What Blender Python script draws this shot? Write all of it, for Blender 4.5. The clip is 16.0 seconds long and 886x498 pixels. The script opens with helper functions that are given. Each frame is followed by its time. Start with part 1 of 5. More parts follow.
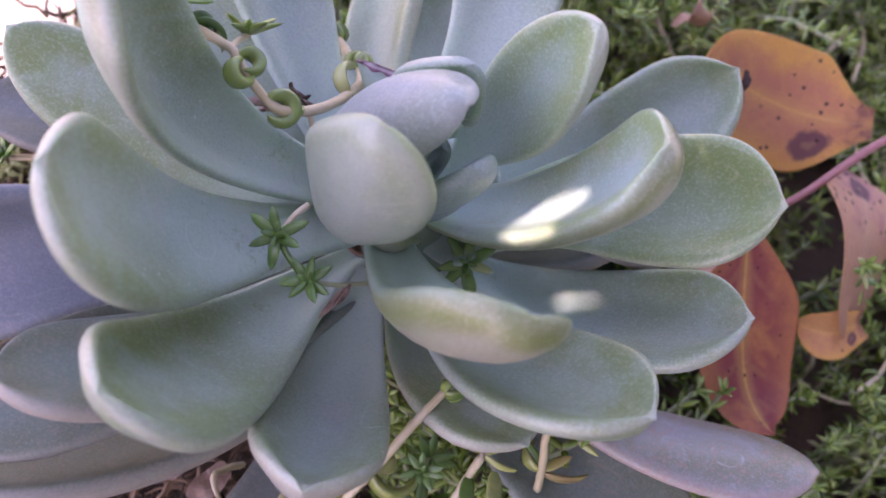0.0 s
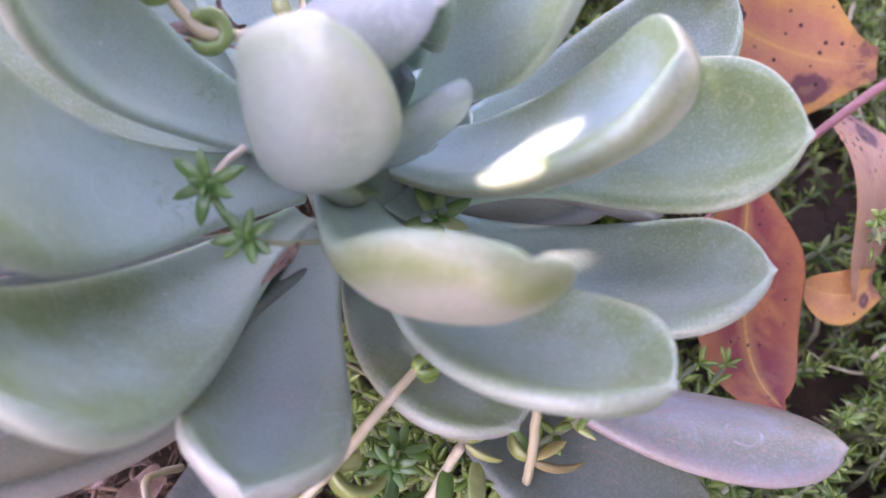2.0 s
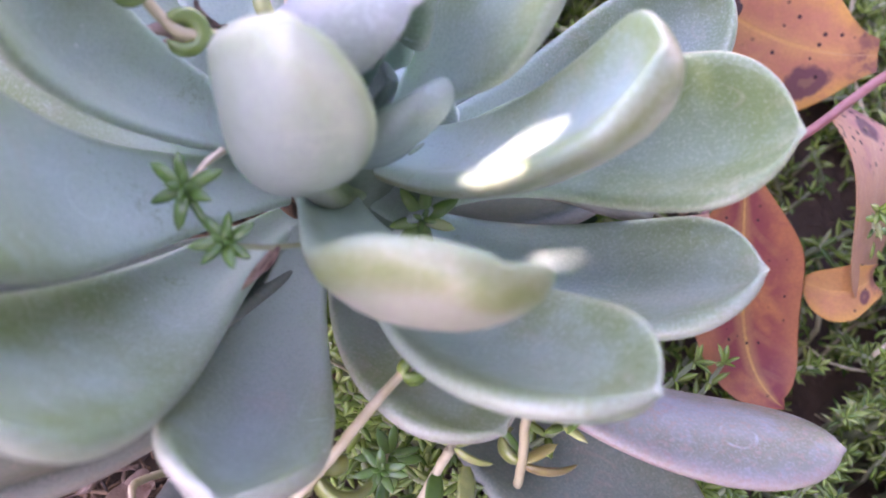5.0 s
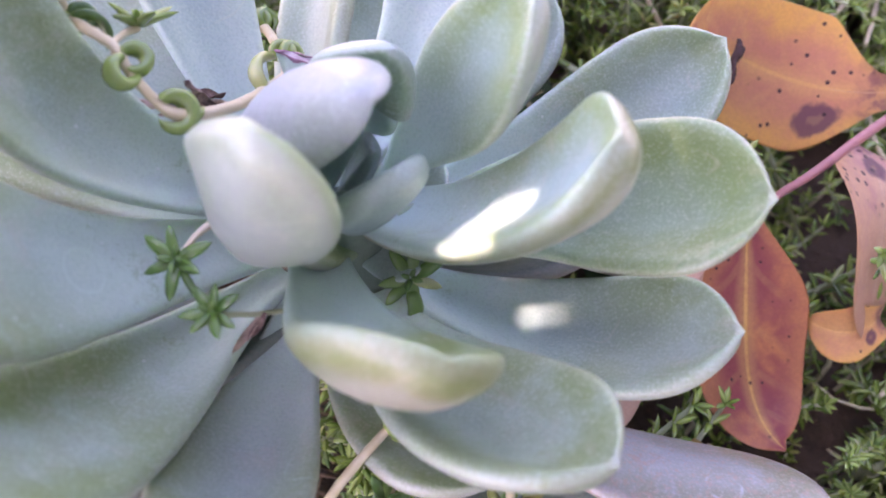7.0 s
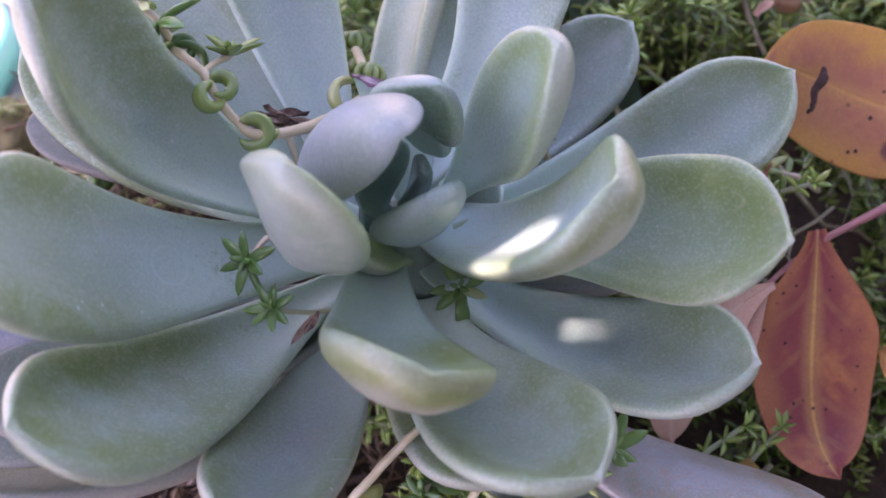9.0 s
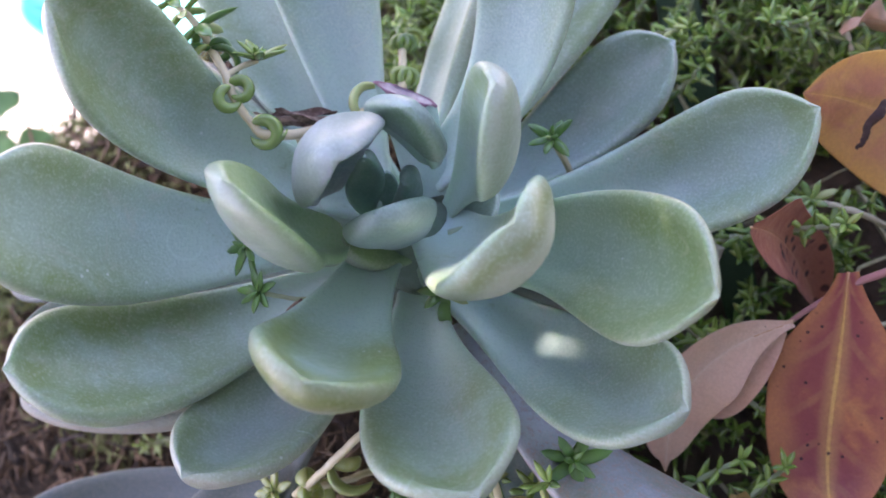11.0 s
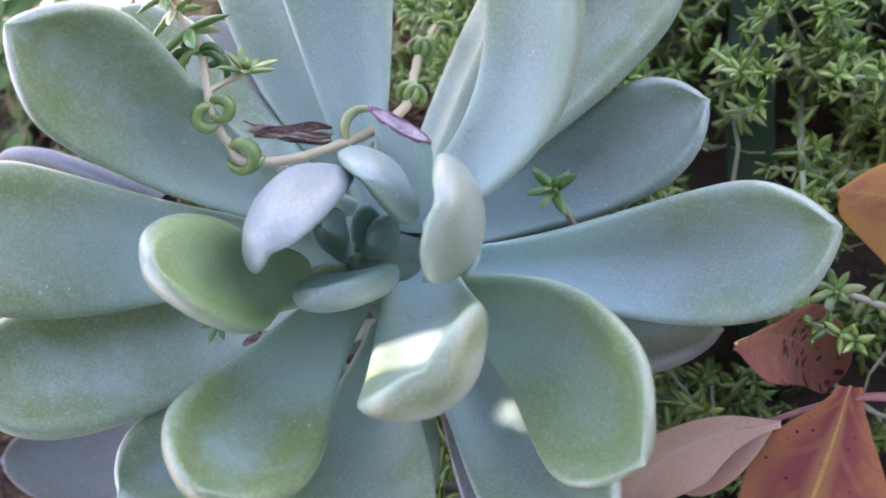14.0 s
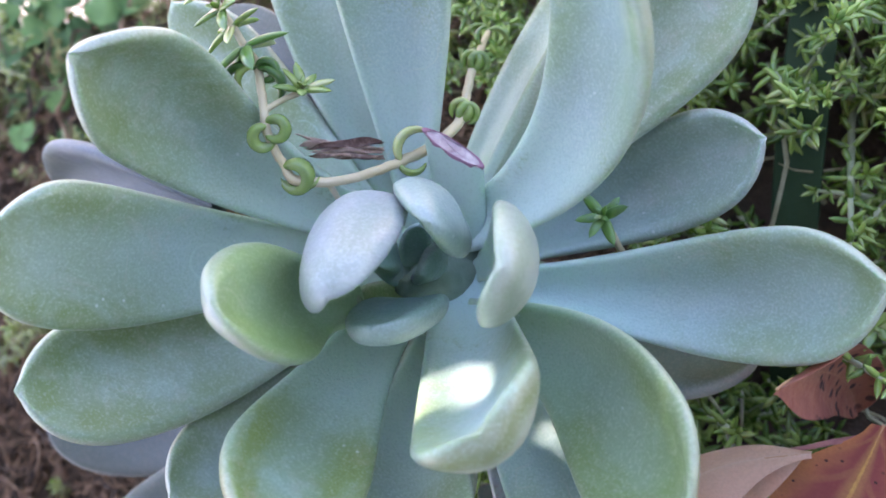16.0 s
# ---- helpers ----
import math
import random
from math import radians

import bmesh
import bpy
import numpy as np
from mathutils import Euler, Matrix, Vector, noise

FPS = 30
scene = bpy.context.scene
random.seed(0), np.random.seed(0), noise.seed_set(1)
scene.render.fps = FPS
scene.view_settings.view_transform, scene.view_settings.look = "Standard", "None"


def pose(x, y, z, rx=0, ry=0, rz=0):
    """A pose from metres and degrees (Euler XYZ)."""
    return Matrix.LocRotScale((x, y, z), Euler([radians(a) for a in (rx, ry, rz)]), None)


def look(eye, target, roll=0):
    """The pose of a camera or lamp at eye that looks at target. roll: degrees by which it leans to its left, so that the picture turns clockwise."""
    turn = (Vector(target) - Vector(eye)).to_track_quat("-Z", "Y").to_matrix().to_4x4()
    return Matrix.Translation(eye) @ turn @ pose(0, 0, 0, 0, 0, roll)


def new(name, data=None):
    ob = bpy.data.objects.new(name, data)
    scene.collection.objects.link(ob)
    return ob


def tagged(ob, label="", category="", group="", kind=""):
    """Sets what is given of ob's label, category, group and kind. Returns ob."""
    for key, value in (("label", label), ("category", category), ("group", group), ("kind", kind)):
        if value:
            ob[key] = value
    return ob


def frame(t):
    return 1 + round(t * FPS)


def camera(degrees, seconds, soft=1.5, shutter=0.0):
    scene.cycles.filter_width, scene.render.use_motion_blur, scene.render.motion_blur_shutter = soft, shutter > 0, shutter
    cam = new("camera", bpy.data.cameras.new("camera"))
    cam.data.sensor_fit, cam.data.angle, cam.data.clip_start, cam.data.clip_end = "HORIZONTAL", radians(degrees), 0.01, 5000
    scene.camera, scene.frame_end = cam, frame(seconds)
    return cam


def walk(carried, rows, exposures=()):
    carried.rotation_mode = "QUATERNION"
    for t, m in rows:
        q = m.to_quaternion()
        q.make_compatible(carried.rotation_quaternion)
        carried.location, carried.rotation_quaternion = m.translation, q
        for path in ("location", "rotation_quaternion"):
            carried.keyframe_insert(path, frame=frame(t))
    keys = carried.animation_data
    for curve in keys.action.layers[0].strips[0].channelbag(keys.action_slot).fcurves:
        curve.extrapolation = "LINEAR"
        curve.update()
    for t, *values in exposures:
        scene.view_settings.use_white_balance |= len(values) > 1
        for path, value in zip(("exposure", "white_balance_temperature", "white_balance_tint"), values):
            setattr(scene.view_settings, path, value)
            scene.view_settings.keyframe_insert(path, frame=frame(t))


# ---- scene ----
cam = camera(50.78, 16.0, soft=1.7)
cam.data.dof.use_dof, cam.data.dof.focus_distance, cam.data.dof.aperture_fstop = True, 0.162, 18.0
ROWS = [
    (0, 0.00417, -0.07730, 0.20660, 21.026, -6.670, 16.814),
    (0.5, 0.00620, -0.07454, 0.20025, 21.412, -6.958, 16.560),
    (1, 0.00232, -0.07401, 0.19171, 21.810, -7.843, 15.353),
    (1.5, 0.00307, -0.07382, 0.18371, 21.471, -8.650, 14.264),
    (2, 0.00502, -0.07422, 0.17995, 21.309, -8.444, 14.210),
    (2.5, 0.00677, -0.07262, 0.17780, 21.267, -7.791, 14.233),
    (3, 0.00680, -0.07278, 0.17813, 20.906, -7.645, 14.356),
    (5.5, 0.01015, -0.06972, 0.17957, 20.863, -7.541, 13.965),
    (6, 0.01448, -0.06556, 0.18236, 20.807, -6.955, 14.031),
    (6.5, 0.01602, -0.06100, 0.18487, 20.462, -5.223, 14.701),
    (7, 0.01671, -0.06077, 0.18873, 20.169, -3.988, 15.195),
    (7.5, 0.02167, -0.05982, 0.19401, 19.671, -2.232, 16.100),
    (8, 0.02821, -0.05939, 0.19668, 19.254, -0.127, 17.503),
    (8.5, 0.02930, -0.05971, 0.20196, 19.170, 2.458, 19.937),
    (9, 0.03542, -0.05371, 0.20366, 18.903, 4.696, 22.023),
    (9.5, 0.04728, -0.04733, 0.20940, 18.459, 8.186, 24.701),
    (10, 0.05770, -0.04037, 0.20893, 17.895, 11.105, 26.798),
    (12.5, 0.08277, 0.00200, 0.20874, 15.819, 22.046, 41.432),
    (13, 0.07918, 0.01188, 0.20580, 14.371, 22.245, 42.379),
    (13.5, 0.07358, 0.01668, 0.20430, 12.586, 22.722, 43.106),
    (14, 0.06760, 0.02349, 0.20140, 9.780, 22.191, 43.236),
    (14.5, 0.06585, 0.02458, 0.20390, 8.463, 22.065, 43.938),
    (15, 0.06175, 0.03050, 0.20363, 6.229, 22.600, 44.625),
    (15.5, 0.05736, 0.03403, 0.20828, 5.856, 22.825, 45.224),
    (16, 0.05109, 0.03442, 0.20783, 5.451, 22.689, 45.993),
]
EXPOSURES = [(0, 2.27, 7300, 55), (0.5, 2.74, 7250, 54), (1, 2.86, 7250, 53), (2, 2.91, 7250, 54), (3, 2.95, 7250, 54), (5.5, 2.96, 7200, 53), (6.5, 2.9, 7200, 51), (7.5, 2.98, 7500, 53), (8, 2.93, 7350, 53), (8.5, 2.72, 7300, 53), (9, 2.3, 7100, 51), (9.5, 2.44, 7150, 51), (10, 2.39, 7000, 44), (12.5, 2.67, 6900, 31), (13, 2.4, 6900, 32), (13.5, 2.25, 7100, 37), (14, 2.62, 6900, 33), (14.5, 2.76, 6950, 34), (15, 2.76, 6950, 33), (16, 2.62, 6750, 26)]
walk(cam, [(t, pose(x, y, z, rx, ry, rz)) for t, x, y, z, rx, ry, rz in ROWS], EXPOSURES)

# ---- light ----
SUN_AZ, SUN_EL = radians(-140), radians(65)
SUN_DIR = Vector((math.sin(SUN_AZ) * math.cos(SUN_EL), math.cos(SUN_AZ) * math.cos(SUN_EL), math.sin(SUN_EL)))
world = bpy.data.worlds.new("sky")
scene.world = world
world.use_nodes = True
_sky = world.node_tree.nodes.new("ShaderNodeTexSky")
_sky.sky_type, _sky.sun_disc = "NISHITA", False
_sky.sun_elevation, _sky.sun_rotation = SUN_EL, SUN_AZ
world.node_tree.links.new(_sky.outputs[0], world.node_tree.nodes["Background"].inputs[0])
world.node_tree.nodes["Background"].inputs[1].default_value = 0.15
_sun = bpy.data.lights.new("sun", "SUN")
_sun.energy, _sun.angle, _sun.color = 4.0, radians(0.53), (1.0, 0.95, 0.88)
sun = new("sun", _sun)
sun.matrix_world = look(SUN_DIR * 3, (0, 0, 0))


# ---- materials ----
class Nodes:
    """A short way to write a node material."""

    def __init__(self, name):
        self.m = bpy.data.materials.new(name)
        self.m.use_nodes = True
        self.t = self.m.node_tree
        self.bsdf = self.t.nodes["Principled BSDF"]
        self.co = self.t.nodes.new("ShaderNodeTexCoord")

    def put(self, socket, value):
        if isinstance(value, bpy.types.NodeSocket):
            self.t.links.new(value, socket)
        elif isinstance(value, tuple) and len(value) == 3 and socket.type == "RGBA":
            socket.default_value = (*value, 1)
        else:
            socket.default_value = value

    def math(self, op, a, b=0.0, c=0.0, clamp=False):
        n = self.t.nodes.new("ShaderNodeMath")
        n.operation, n.use_clamp = op, clamp
        for s, v in zip(n.inputs, (a, b, c)):
            self.put(s, v)
        return n.outputs[0]

    def step(self, x, lo, hi, to0=0.0, to1=1.0):
        n = self.t.nodes.new("ShaderNodeMapRange")
        n.interpolation_type = "SMOOTHSTEP"
        for s, v in zip(n.inputs[:5], (x, lo, hi, to0, to1)):
            self.put(s, v)
        return n.outputs[0]

    def mix(self, f, a, b, how="MIX"):
        n = self.t.nodes.new("ShaderNodeMix")
        n.data_type, n.blend_type = "RGBA", how
        self.put(n.inputs[0], f), self.put(n.inputs[6], a), self.put(n.inputs[7], b)
        return n.outputs[2]

    def noise(self, scale, detail=3.0, rough=0.5, warp=0.0, where=None):
        n = self.t.nodes.new("ShaderNodeTexNoise")
        self.put(n.inputs["Vector"], where or self.co.outputs["Object"])
        n.inputs["Scale"].default_value, n.inputs["Detail"].default_value = scale, detail
        n.inputs["Roughness"].default_value, n.inputs["Distortion"].default_value = rough, warp
        return n.outputs["Fac"]

    def cells(self, scale, feature="F1"):
        n = self.t.nodes.new("ShaderNodeTexVoronoi")
        n.feature = feature
        self.put(n.inputs["Vector"], self.co.outputs["Object"])
        n.inputs["Scale"].default_value = scale
        return n.outputs["Distance"]

    def random(self):
        return self.t.nodes.new("ShaderNodeObjectInfo").outputs["Random"]

    def island(self):
        return self.t.nodes.new("ShaderNodeNewGeometry").outputs["Random Per Island"]

    def uv(self):
        n = self.t.nodes.new("ShaderNodeSeparateXYZ")
        self.t.links.new(self.co.outputs["UV"], n.inputs[0])
        return n.outputs[0], n.outputs[1]

    def bump(self, height, depth, strength=1.0):
        n = self.t.nodes.new("ShaderNodeBump")
        n.inputs["Strength"].default_value, n.inputs["Distance"].default_value = strength, depth
        self.put(n.inputs["Height"], height)
        self.t.links.new(n.outputs[0], self.bsdf.inputs["Normal"])

    def set(self, **values):
        for key, value in values.items():
            self.put(self.bsdf.inputs[key.replace("_", " ")], value)
        return self.m


def skin(name, green, bloom, pale, margin=1.0, wear=0.5, band=0.85, back=None, lip=0.65, frost=0.0, matte=False, olive=0.8, lip_back=1.9, deep=4.2, rim=None, sheen=0.45):
    """Waxy succulent skin: powdery bloom on the middle, greener where it is rubbed off, a pale horny rim (margin: its width in mm), a paler underside."""
    n = Nodes(name)
    u, v = n.uv()
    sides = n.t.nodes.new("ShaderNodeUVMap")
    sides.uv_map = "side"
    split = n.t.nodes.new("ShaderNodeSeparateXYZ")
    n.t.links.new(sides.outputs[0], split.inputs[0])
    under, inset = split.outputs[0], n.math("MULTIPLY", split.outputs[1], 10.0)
    big, mid, fine = n.noise(42, 4, 0.55, 0.5), n.noise(330, 4, 0.6, 0.3), n.noise(3000, 2, 0.6)
    soft = n.noise(24, 2, 0.5, 0.3)
    ragged = n.math("ADD", inset, n.math("MULTIPLY", n.math("SUBTRACT", soft, 0.5), 3.0))
    tipward = n.step(v, 0.25, 0.90)
    worn = n.step(n.math("ADD", big, n.math("MULTIPLY", n.math("SUBTRACT", v, 0.5), 0.40)), 0.30, 0.78)
    rub = n.math("MULTIPLY", n.math("MULTIPLY", n.step(ragged, 10.5, 1.5), band * 0.85), n.math("MULTIPLY_ADD", tipward, 0.75, 0.35))
    rub = n.math("ADD", rub, n.math("MULTIPLY", worn, wear))
    rub = n.math("ADD", rub, n.math("MULTIPLY", n.math("SUBTRACT", n.random(), 0.5), 0.30), clamp=True)
    col = n.mix(rub, bloom, green)
    veil = n.noise(95, 6, 0.65, 0.8)
    col = n.mix(n.step(veil, 0.44, 0.70, 0.0, 0.36), col, tuple(min(1, c * k) for c, k in zip(bloom, (1.22, 1.18, 1.28))))
    col = n.mix(n.step(mid, 0.50, 0.72, 0.0, 0.12), col, tuple(min(1, c * 1.3) for c in bloom))
    # Paler bloom at the base, brightened further to offset shade between the leaves.
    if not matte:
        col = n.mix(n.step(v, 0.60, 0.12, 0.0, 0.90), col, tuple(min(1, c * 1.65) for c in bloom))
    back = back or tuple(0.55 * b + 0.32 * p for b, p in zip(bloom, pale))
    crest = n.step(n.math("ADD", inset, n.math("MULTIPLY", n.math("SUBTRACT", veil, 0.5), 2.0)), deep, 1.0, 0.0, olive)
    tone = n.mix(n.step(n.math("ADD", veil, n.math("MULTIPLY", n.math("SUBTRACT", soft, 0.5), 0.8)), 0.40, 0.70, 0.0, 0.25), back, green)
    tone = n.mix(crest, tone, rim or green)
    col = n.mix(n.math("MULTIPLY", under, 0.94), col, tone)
    edge = n.step(n.math("ADD", inset, n.math("ADD", n.math("MULTIPLY", n.math("SUBTRACT", mid, 0.5), 0.9), n.math("MULTIPLY", n.math("SUBTRACT", fine, 0.5), 1.6))), n.math("MULTIPLY_ADD", under, margin * lip_back, margin * 0.6), 0.0)
    powder = n.math("MULTIPLY", n.step(n.math("ADD", ragged, n.math("MULTIPLY", n.math("SUBTRACT", veil, 0.5), 4.0)), 3.6, 0.4, 0.0, 0.30 * lip), n.math("SUBTRACT", 1.0, under))
    col = n.mix(n.math("MULTIPLY", powder, n.math("MULTIPLY_ADD", tipward, 0.7, 0.3)), col, tuple(0.35 * p + 0.75 * c for p, c in zip(pale, bloom)))
    col = n.mix(n.math("MULTIPLY", edge, n.math("MULTIPLY", n.math("MULTIPLY_ADD", tipward, 0.40, 0.30), lip)), col, tuple(0.6 * p + 0.4 * c for p, c in zip(pale, (0.42, 0.44, 0.46))))
    abraded = n.math("MULTIPLY", n.step(n.noise(60, 3, 0.6, 0.8), 0.60, 0.68), n.step(n.noise(900, 4, 0.75), 0.46, 0.64, 0.0, 0.42))
    col = n.mix(abraded, col, tuple(c * k for c, k in zip(green, (0.90, 0.92, 0.70))))
    grain = n.noise(1900, 3, 0.65)
    col = n.mix(n.step(grain, 0.32, 0.52, 0.15, 0.0), col, tuple(c * 0.6 for c in green))
    col = n.mix(n.step(grain, 0.50, 0.68, 0.0, 0.34), col, tuple(0.5 * p + 0.8 * c for p, c in zip(pale, bloom)))
    cloud = n.math("MULTIPLY", n.step(n.noise(120, 6, 0.7, 1.5), 0.50, 0.68), n.step(n.noise(34, 2, 0.5, 0.4), 0.46, 0.62, 0.0, 0.34))
    col = n.mix(cloud, col, pale)
    scratch = n.step(n.math("ABSOLUTE", n.math("SUBTRACT", n.noise(48, 2, 0.5, 0.6), 0.5)), 0.010, 0.003)
    col = n.mix(n.math("MULTIPLY", scratch, n.step(n.noise(70, 2), 0.54, 0.64, 0.0, 0.22)), col, pale)
    mark = n.math("ABSOLUTE", n.math("SUBTRACT", n.math("ADD", n.cells(45), n.math("MULTIPLY", n.math("SUBTRACT", veil, 0.5), 0.05)), 0.16))
    mark = n.math("MULTIPLY", n.step(mark, 0.014, 0.004), n.math("MULTIPLY", n.step(mid, 0.38, 0.56), n.step(n.noise(26, 1), 0.52, 0.60, 0.0, 0.38)))
    col = n.mix(mark, col, tuple(min(1, c * 1.5) for c in bloom))
    dust = n.math("MULTIPLY", n.step(n.cells(330), 0.13, 0.05), n.step(n.noise(45, 2), 0.56, 0.66, 0.0, 0.55))
    col = n.mix(dust, col, (0.62, 0.64, 0.64))
    if frost:
        col = n.mix(n.step(n.noise(800, 4, 0.7), 0.50, 0.64, 0.0, frost), col, pale)
    n.bump(n.math("ADD", n.math("MULTIPLY", mid, 1.0), n.math("MULTIPLY", grain, 0.9)), 0.00018, 0.6)
    rough = n.step(mid, 0.3, 0.7, 0.50, 0.62) if matte else n.math("ADD", n.step(mid, 0.3, 0.7, 0.40, 0.52), n.math("MULTIPLY", rub, -0.08))
    gloss = 0.0 if matte else n.step(ragged, 5.0, 0.5, 0.10, sheen)
    return n.set(Base_Color=col, Roughness=rough, Coat_Weight=gloss, Coat_Roughness=0.22, Specular_IOR_Level=0.45, Subsurface_Weight=0.10 if matte else 0.40, Subsurface_Radius=(0.7, 1.0, 0.6), Subsurface_Scale=0.0035)


def sappy(name, light, dark, pale_foot=(0.45, 0.45, 0.22), rough=0.30):
    """Glossy little stonecrop leaf or shoot."""
    n = Nodes(name)
    r = n.math("FRACT", n.math("ADD", n.island(), n.random()))
    col = n.mix(r, dark, light)
    col = n.mix(n.step(n.noise(500, 2), 0.45, 0.75, 0.0, 0.5), col, light)
    col = n.mix(n.step(r, 0.90, 1.0, 0.0, 0.6), col, pale_foot)
    n.bump(n.noise(1500, 2), 0.0001, 0.5)
    return n.set(Base_Color=col, Roughness=rough, Coat_Weight=0.3, Coat_Roughness=0.12, Subsurface_Weight=0.30, Subsurface_Radius=(0.6, 1.0, 0.2), Subsurface_Scale=0.0014)


def plain(name, a, b, scale=300, rough=0.7, relief=0.0004, warp=0.5):
    n = Nodes(name)
    f = n.noise(scale, 4, 0.6, warp)
    r = n.math("FRACT", n.math("ADD", n.island(), n.random()))
    col = n.mix(n.step(n.math("ADD", f, n.math("MULTIPLY", n.math("SUBTRACT", r, 0.5), 0.5)), 0.25, 0.75), a, b)
    n.bump(n.noise(scale * 3, 4, 0.7), relief, 0.8)
    return n.set(Base_Color=col, Roughness=rough)


def autumn(name, body, flush, rib, blot, flush_at=0.5, spots=0.16, rim=None, zone=(0.0, 1.0), blotch=None):
    """Dry autumn leaf: soft flushed patches, pale midrib with faint side veins, dark specks in a zone, a dark blotch."""
    n = Nodes(name)
    u, v = n.uv()
    e = n.math("ABSOLUTE", n.math("MULTIPLY_ADD", u, 2.0, -1.0))
    big, mid, fine = n.noise(48, 3, 0.55, 0.6), n.noise(300, 4, 0.6, 0.4), n.noise(1500, 3, 0.6)
    col = n.mix(n.step(n.math("ADD", big, n.math("MULTIPLY", n.math("SUBTRACT", mid, 0.5), 0.25)), flush_at - 0.14, flush_at + 0.14), body, flush)
    if rim:
        col = n.mix(n.step(n.math("ADD", e, n.math("MULTIPLY", n.math("SUBTRACT", big, 0.5), 1.2)), 0.45, 1.05), col, rim)
    wave = n.math("SINE", n.math("MULTIPLY", n.math("ADD", n.math("SUBTRACT", v, n.math("MULTIPLY", e, 0.20)), n.math("MULTIPLY", big, 0.10)), 32.0))
    vein = n.math("MULTIPLY", n.step(wave, 0.60, 1.0), n.step(e, 0.95, 0.1, 0.0, 0.16))
    ribs = n.math("MAXIMUM", n.math("MAXIMUM", n.step(e, 0.06, 0.015, 0.0, 0.8), n.step(e, 0.26, 0.03, 0.0, 0.38)), vein)
    col = n.mix(ribs, col, rib)
    col = n.mix(n.step(mid, 0.48, 0.72, 0.0, 0.35), col, blot)
    col = n.mix(n.step(fine, 0.35, 0.65, 0.14, 0.0), col, tuple(c * 0.5 for c in flush))
    if blotch:
        du = n.math("MULTIPLY", n.math("SUBTRACT", u, blotch[0]), blotch[3])
        dv = n.math("SUBTRACT", v, blotch[1])
        far = n.math("SQRT", n.math("ADD", n.math("MULTIPLY", du, du), n.math("MULTIPLY", dv, dv)))
        far = n.math("ADD", far, n.math("MULTIPLY", n.math("SUBTRACT", mid, 0.5), blotch[2] * 0.9))
        col = n.mix(n.step(far, blotch[2] * 1.15, blotch[2] * 0.75, 0.0, 0.88), col, (0.16, 0.065, 0.085))
        col = n.mix(n.step(far, blotch[2] * 0.35, blotch[2] * 0.15, 0.0, 0.6), col, (0.38, 0.20, 0.12))
        col = n.mix(n.math("MULTIPLY", n.step(v, 0.13, 0.04), n.step(mid, 0.40, 0.60, 0.2, 0.75)), col, (0.22, 0.08, 0.09))
    inside = n.math("MULTIPLY", n.step(v, zone[0] - 0.05, zone[0] + 0.05), n.step(v, zone[1] + 0.08, zone[1] - 0.08))
    dots = n.math("MULTIPLY", n.step(n.cells(330), spots, spots * 0.65), n.math("MULTIPLY", inside, n.step(n.noise(150, 1), 0.32, 0.40)))
    col = n.mix(n.math("MULTIPLY", dots, 0.92), col, (0.050, 0.022, 0.026))
    n.bump(n.math("ADD", mid, n.math("MULTIPLY", ribs, -0.8)), 0.0005, 0.6)
    m = n.set(Base_Color=col, Roughness=n.step(mid, 0.3, 0.7, 0.42, 0.62), Specular_IOR_Level=0.4)
    t = n.t
    thin, add = t.nodes.new("ShaderNodeBsdfTranslucent"), t.nodes.new("ShaderNodeMixShader")
    t.links.new(col, thin.inputs[0])
    add.inputs[0].default_value = 0.22
    t.links.new(n.bsdf.outputs[0], add.inputs[1])
    t.links.new(thin.outputs[0], add.inputs[2])
    t.links.new(add.outputs[0], t.nodes["Material Output"].inputs[0])
    return m


SKIN = skin("waxy_leaf", (0.180, 0.250, 0.108), (0.272, 0.368, 0.316), (0.39, 0.38, 0.32), 1.5, 0.60, 0.80, (0.225, 0.270, 0.225), olive=0.45, lip_back=1.0)
SKIN_GREEN = skin("waxy_green_leaf", (0.160, 0.238, 0.088), (0.205, 0.295, 0.209), (0.46, 0.44, 0.33), 1.5, 0.75, 0.80, (0.240, 0.285, 0.185), olive=0.45)
SKIN_BLUE = skin("waxy_blue_leaf", (0.190, 0.272, 0.130), (0.265, 0.378, 0.344), (0.45, 0.43, 0.37), 1.3, 0.52, 0.65, (0.260, 0.305, 0.245), olive=0.35)
SKIN_SLATE = skin("waxy_slate_leaf", (0.190, 0.265, 0.165), (0.260, 0.350, 0.322), (0.40, 0.40, 0.40), 0.9, 0.35, 0.30, olive=0.10)
SKIN_ROSE = skin("waxy_rosy_leaf", (0.185, 0.255, 0.115), (0.270, 0.352, 0.318), (0.41, 0.35, 0.31), 2.0, 0.55, 0.75, (0.30, 0.26, 0.23), olive=0.20)
SKIN_PALE = skin("waxy_pale_leaf", (0.185, 0.270, 0.110), (0.262, 0.355, 0.323), (0.50, 0.50, 0.35), 2.8, 0.34, 0.80, (0.30, 0.34, 0.26), olive=0.40)
# Teal core leaves, their colour darkened for the shade deep in the rosette.
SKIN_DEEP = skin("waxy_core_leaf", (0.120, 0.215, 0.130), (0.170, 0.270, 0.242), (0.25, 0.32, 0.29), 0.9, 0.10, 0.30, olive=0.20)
SKIN_BOWL = skin("waxy_bowl_leaf", (0.175, 0.265, 0.085), (0.180, 0.270, 0.147), (0.46, 0.45, 0.35), 1.8, 0.30, 0.90, (0.295, 0.330, 0.298), 0.60, olive=0.30, lip_back=0.8)
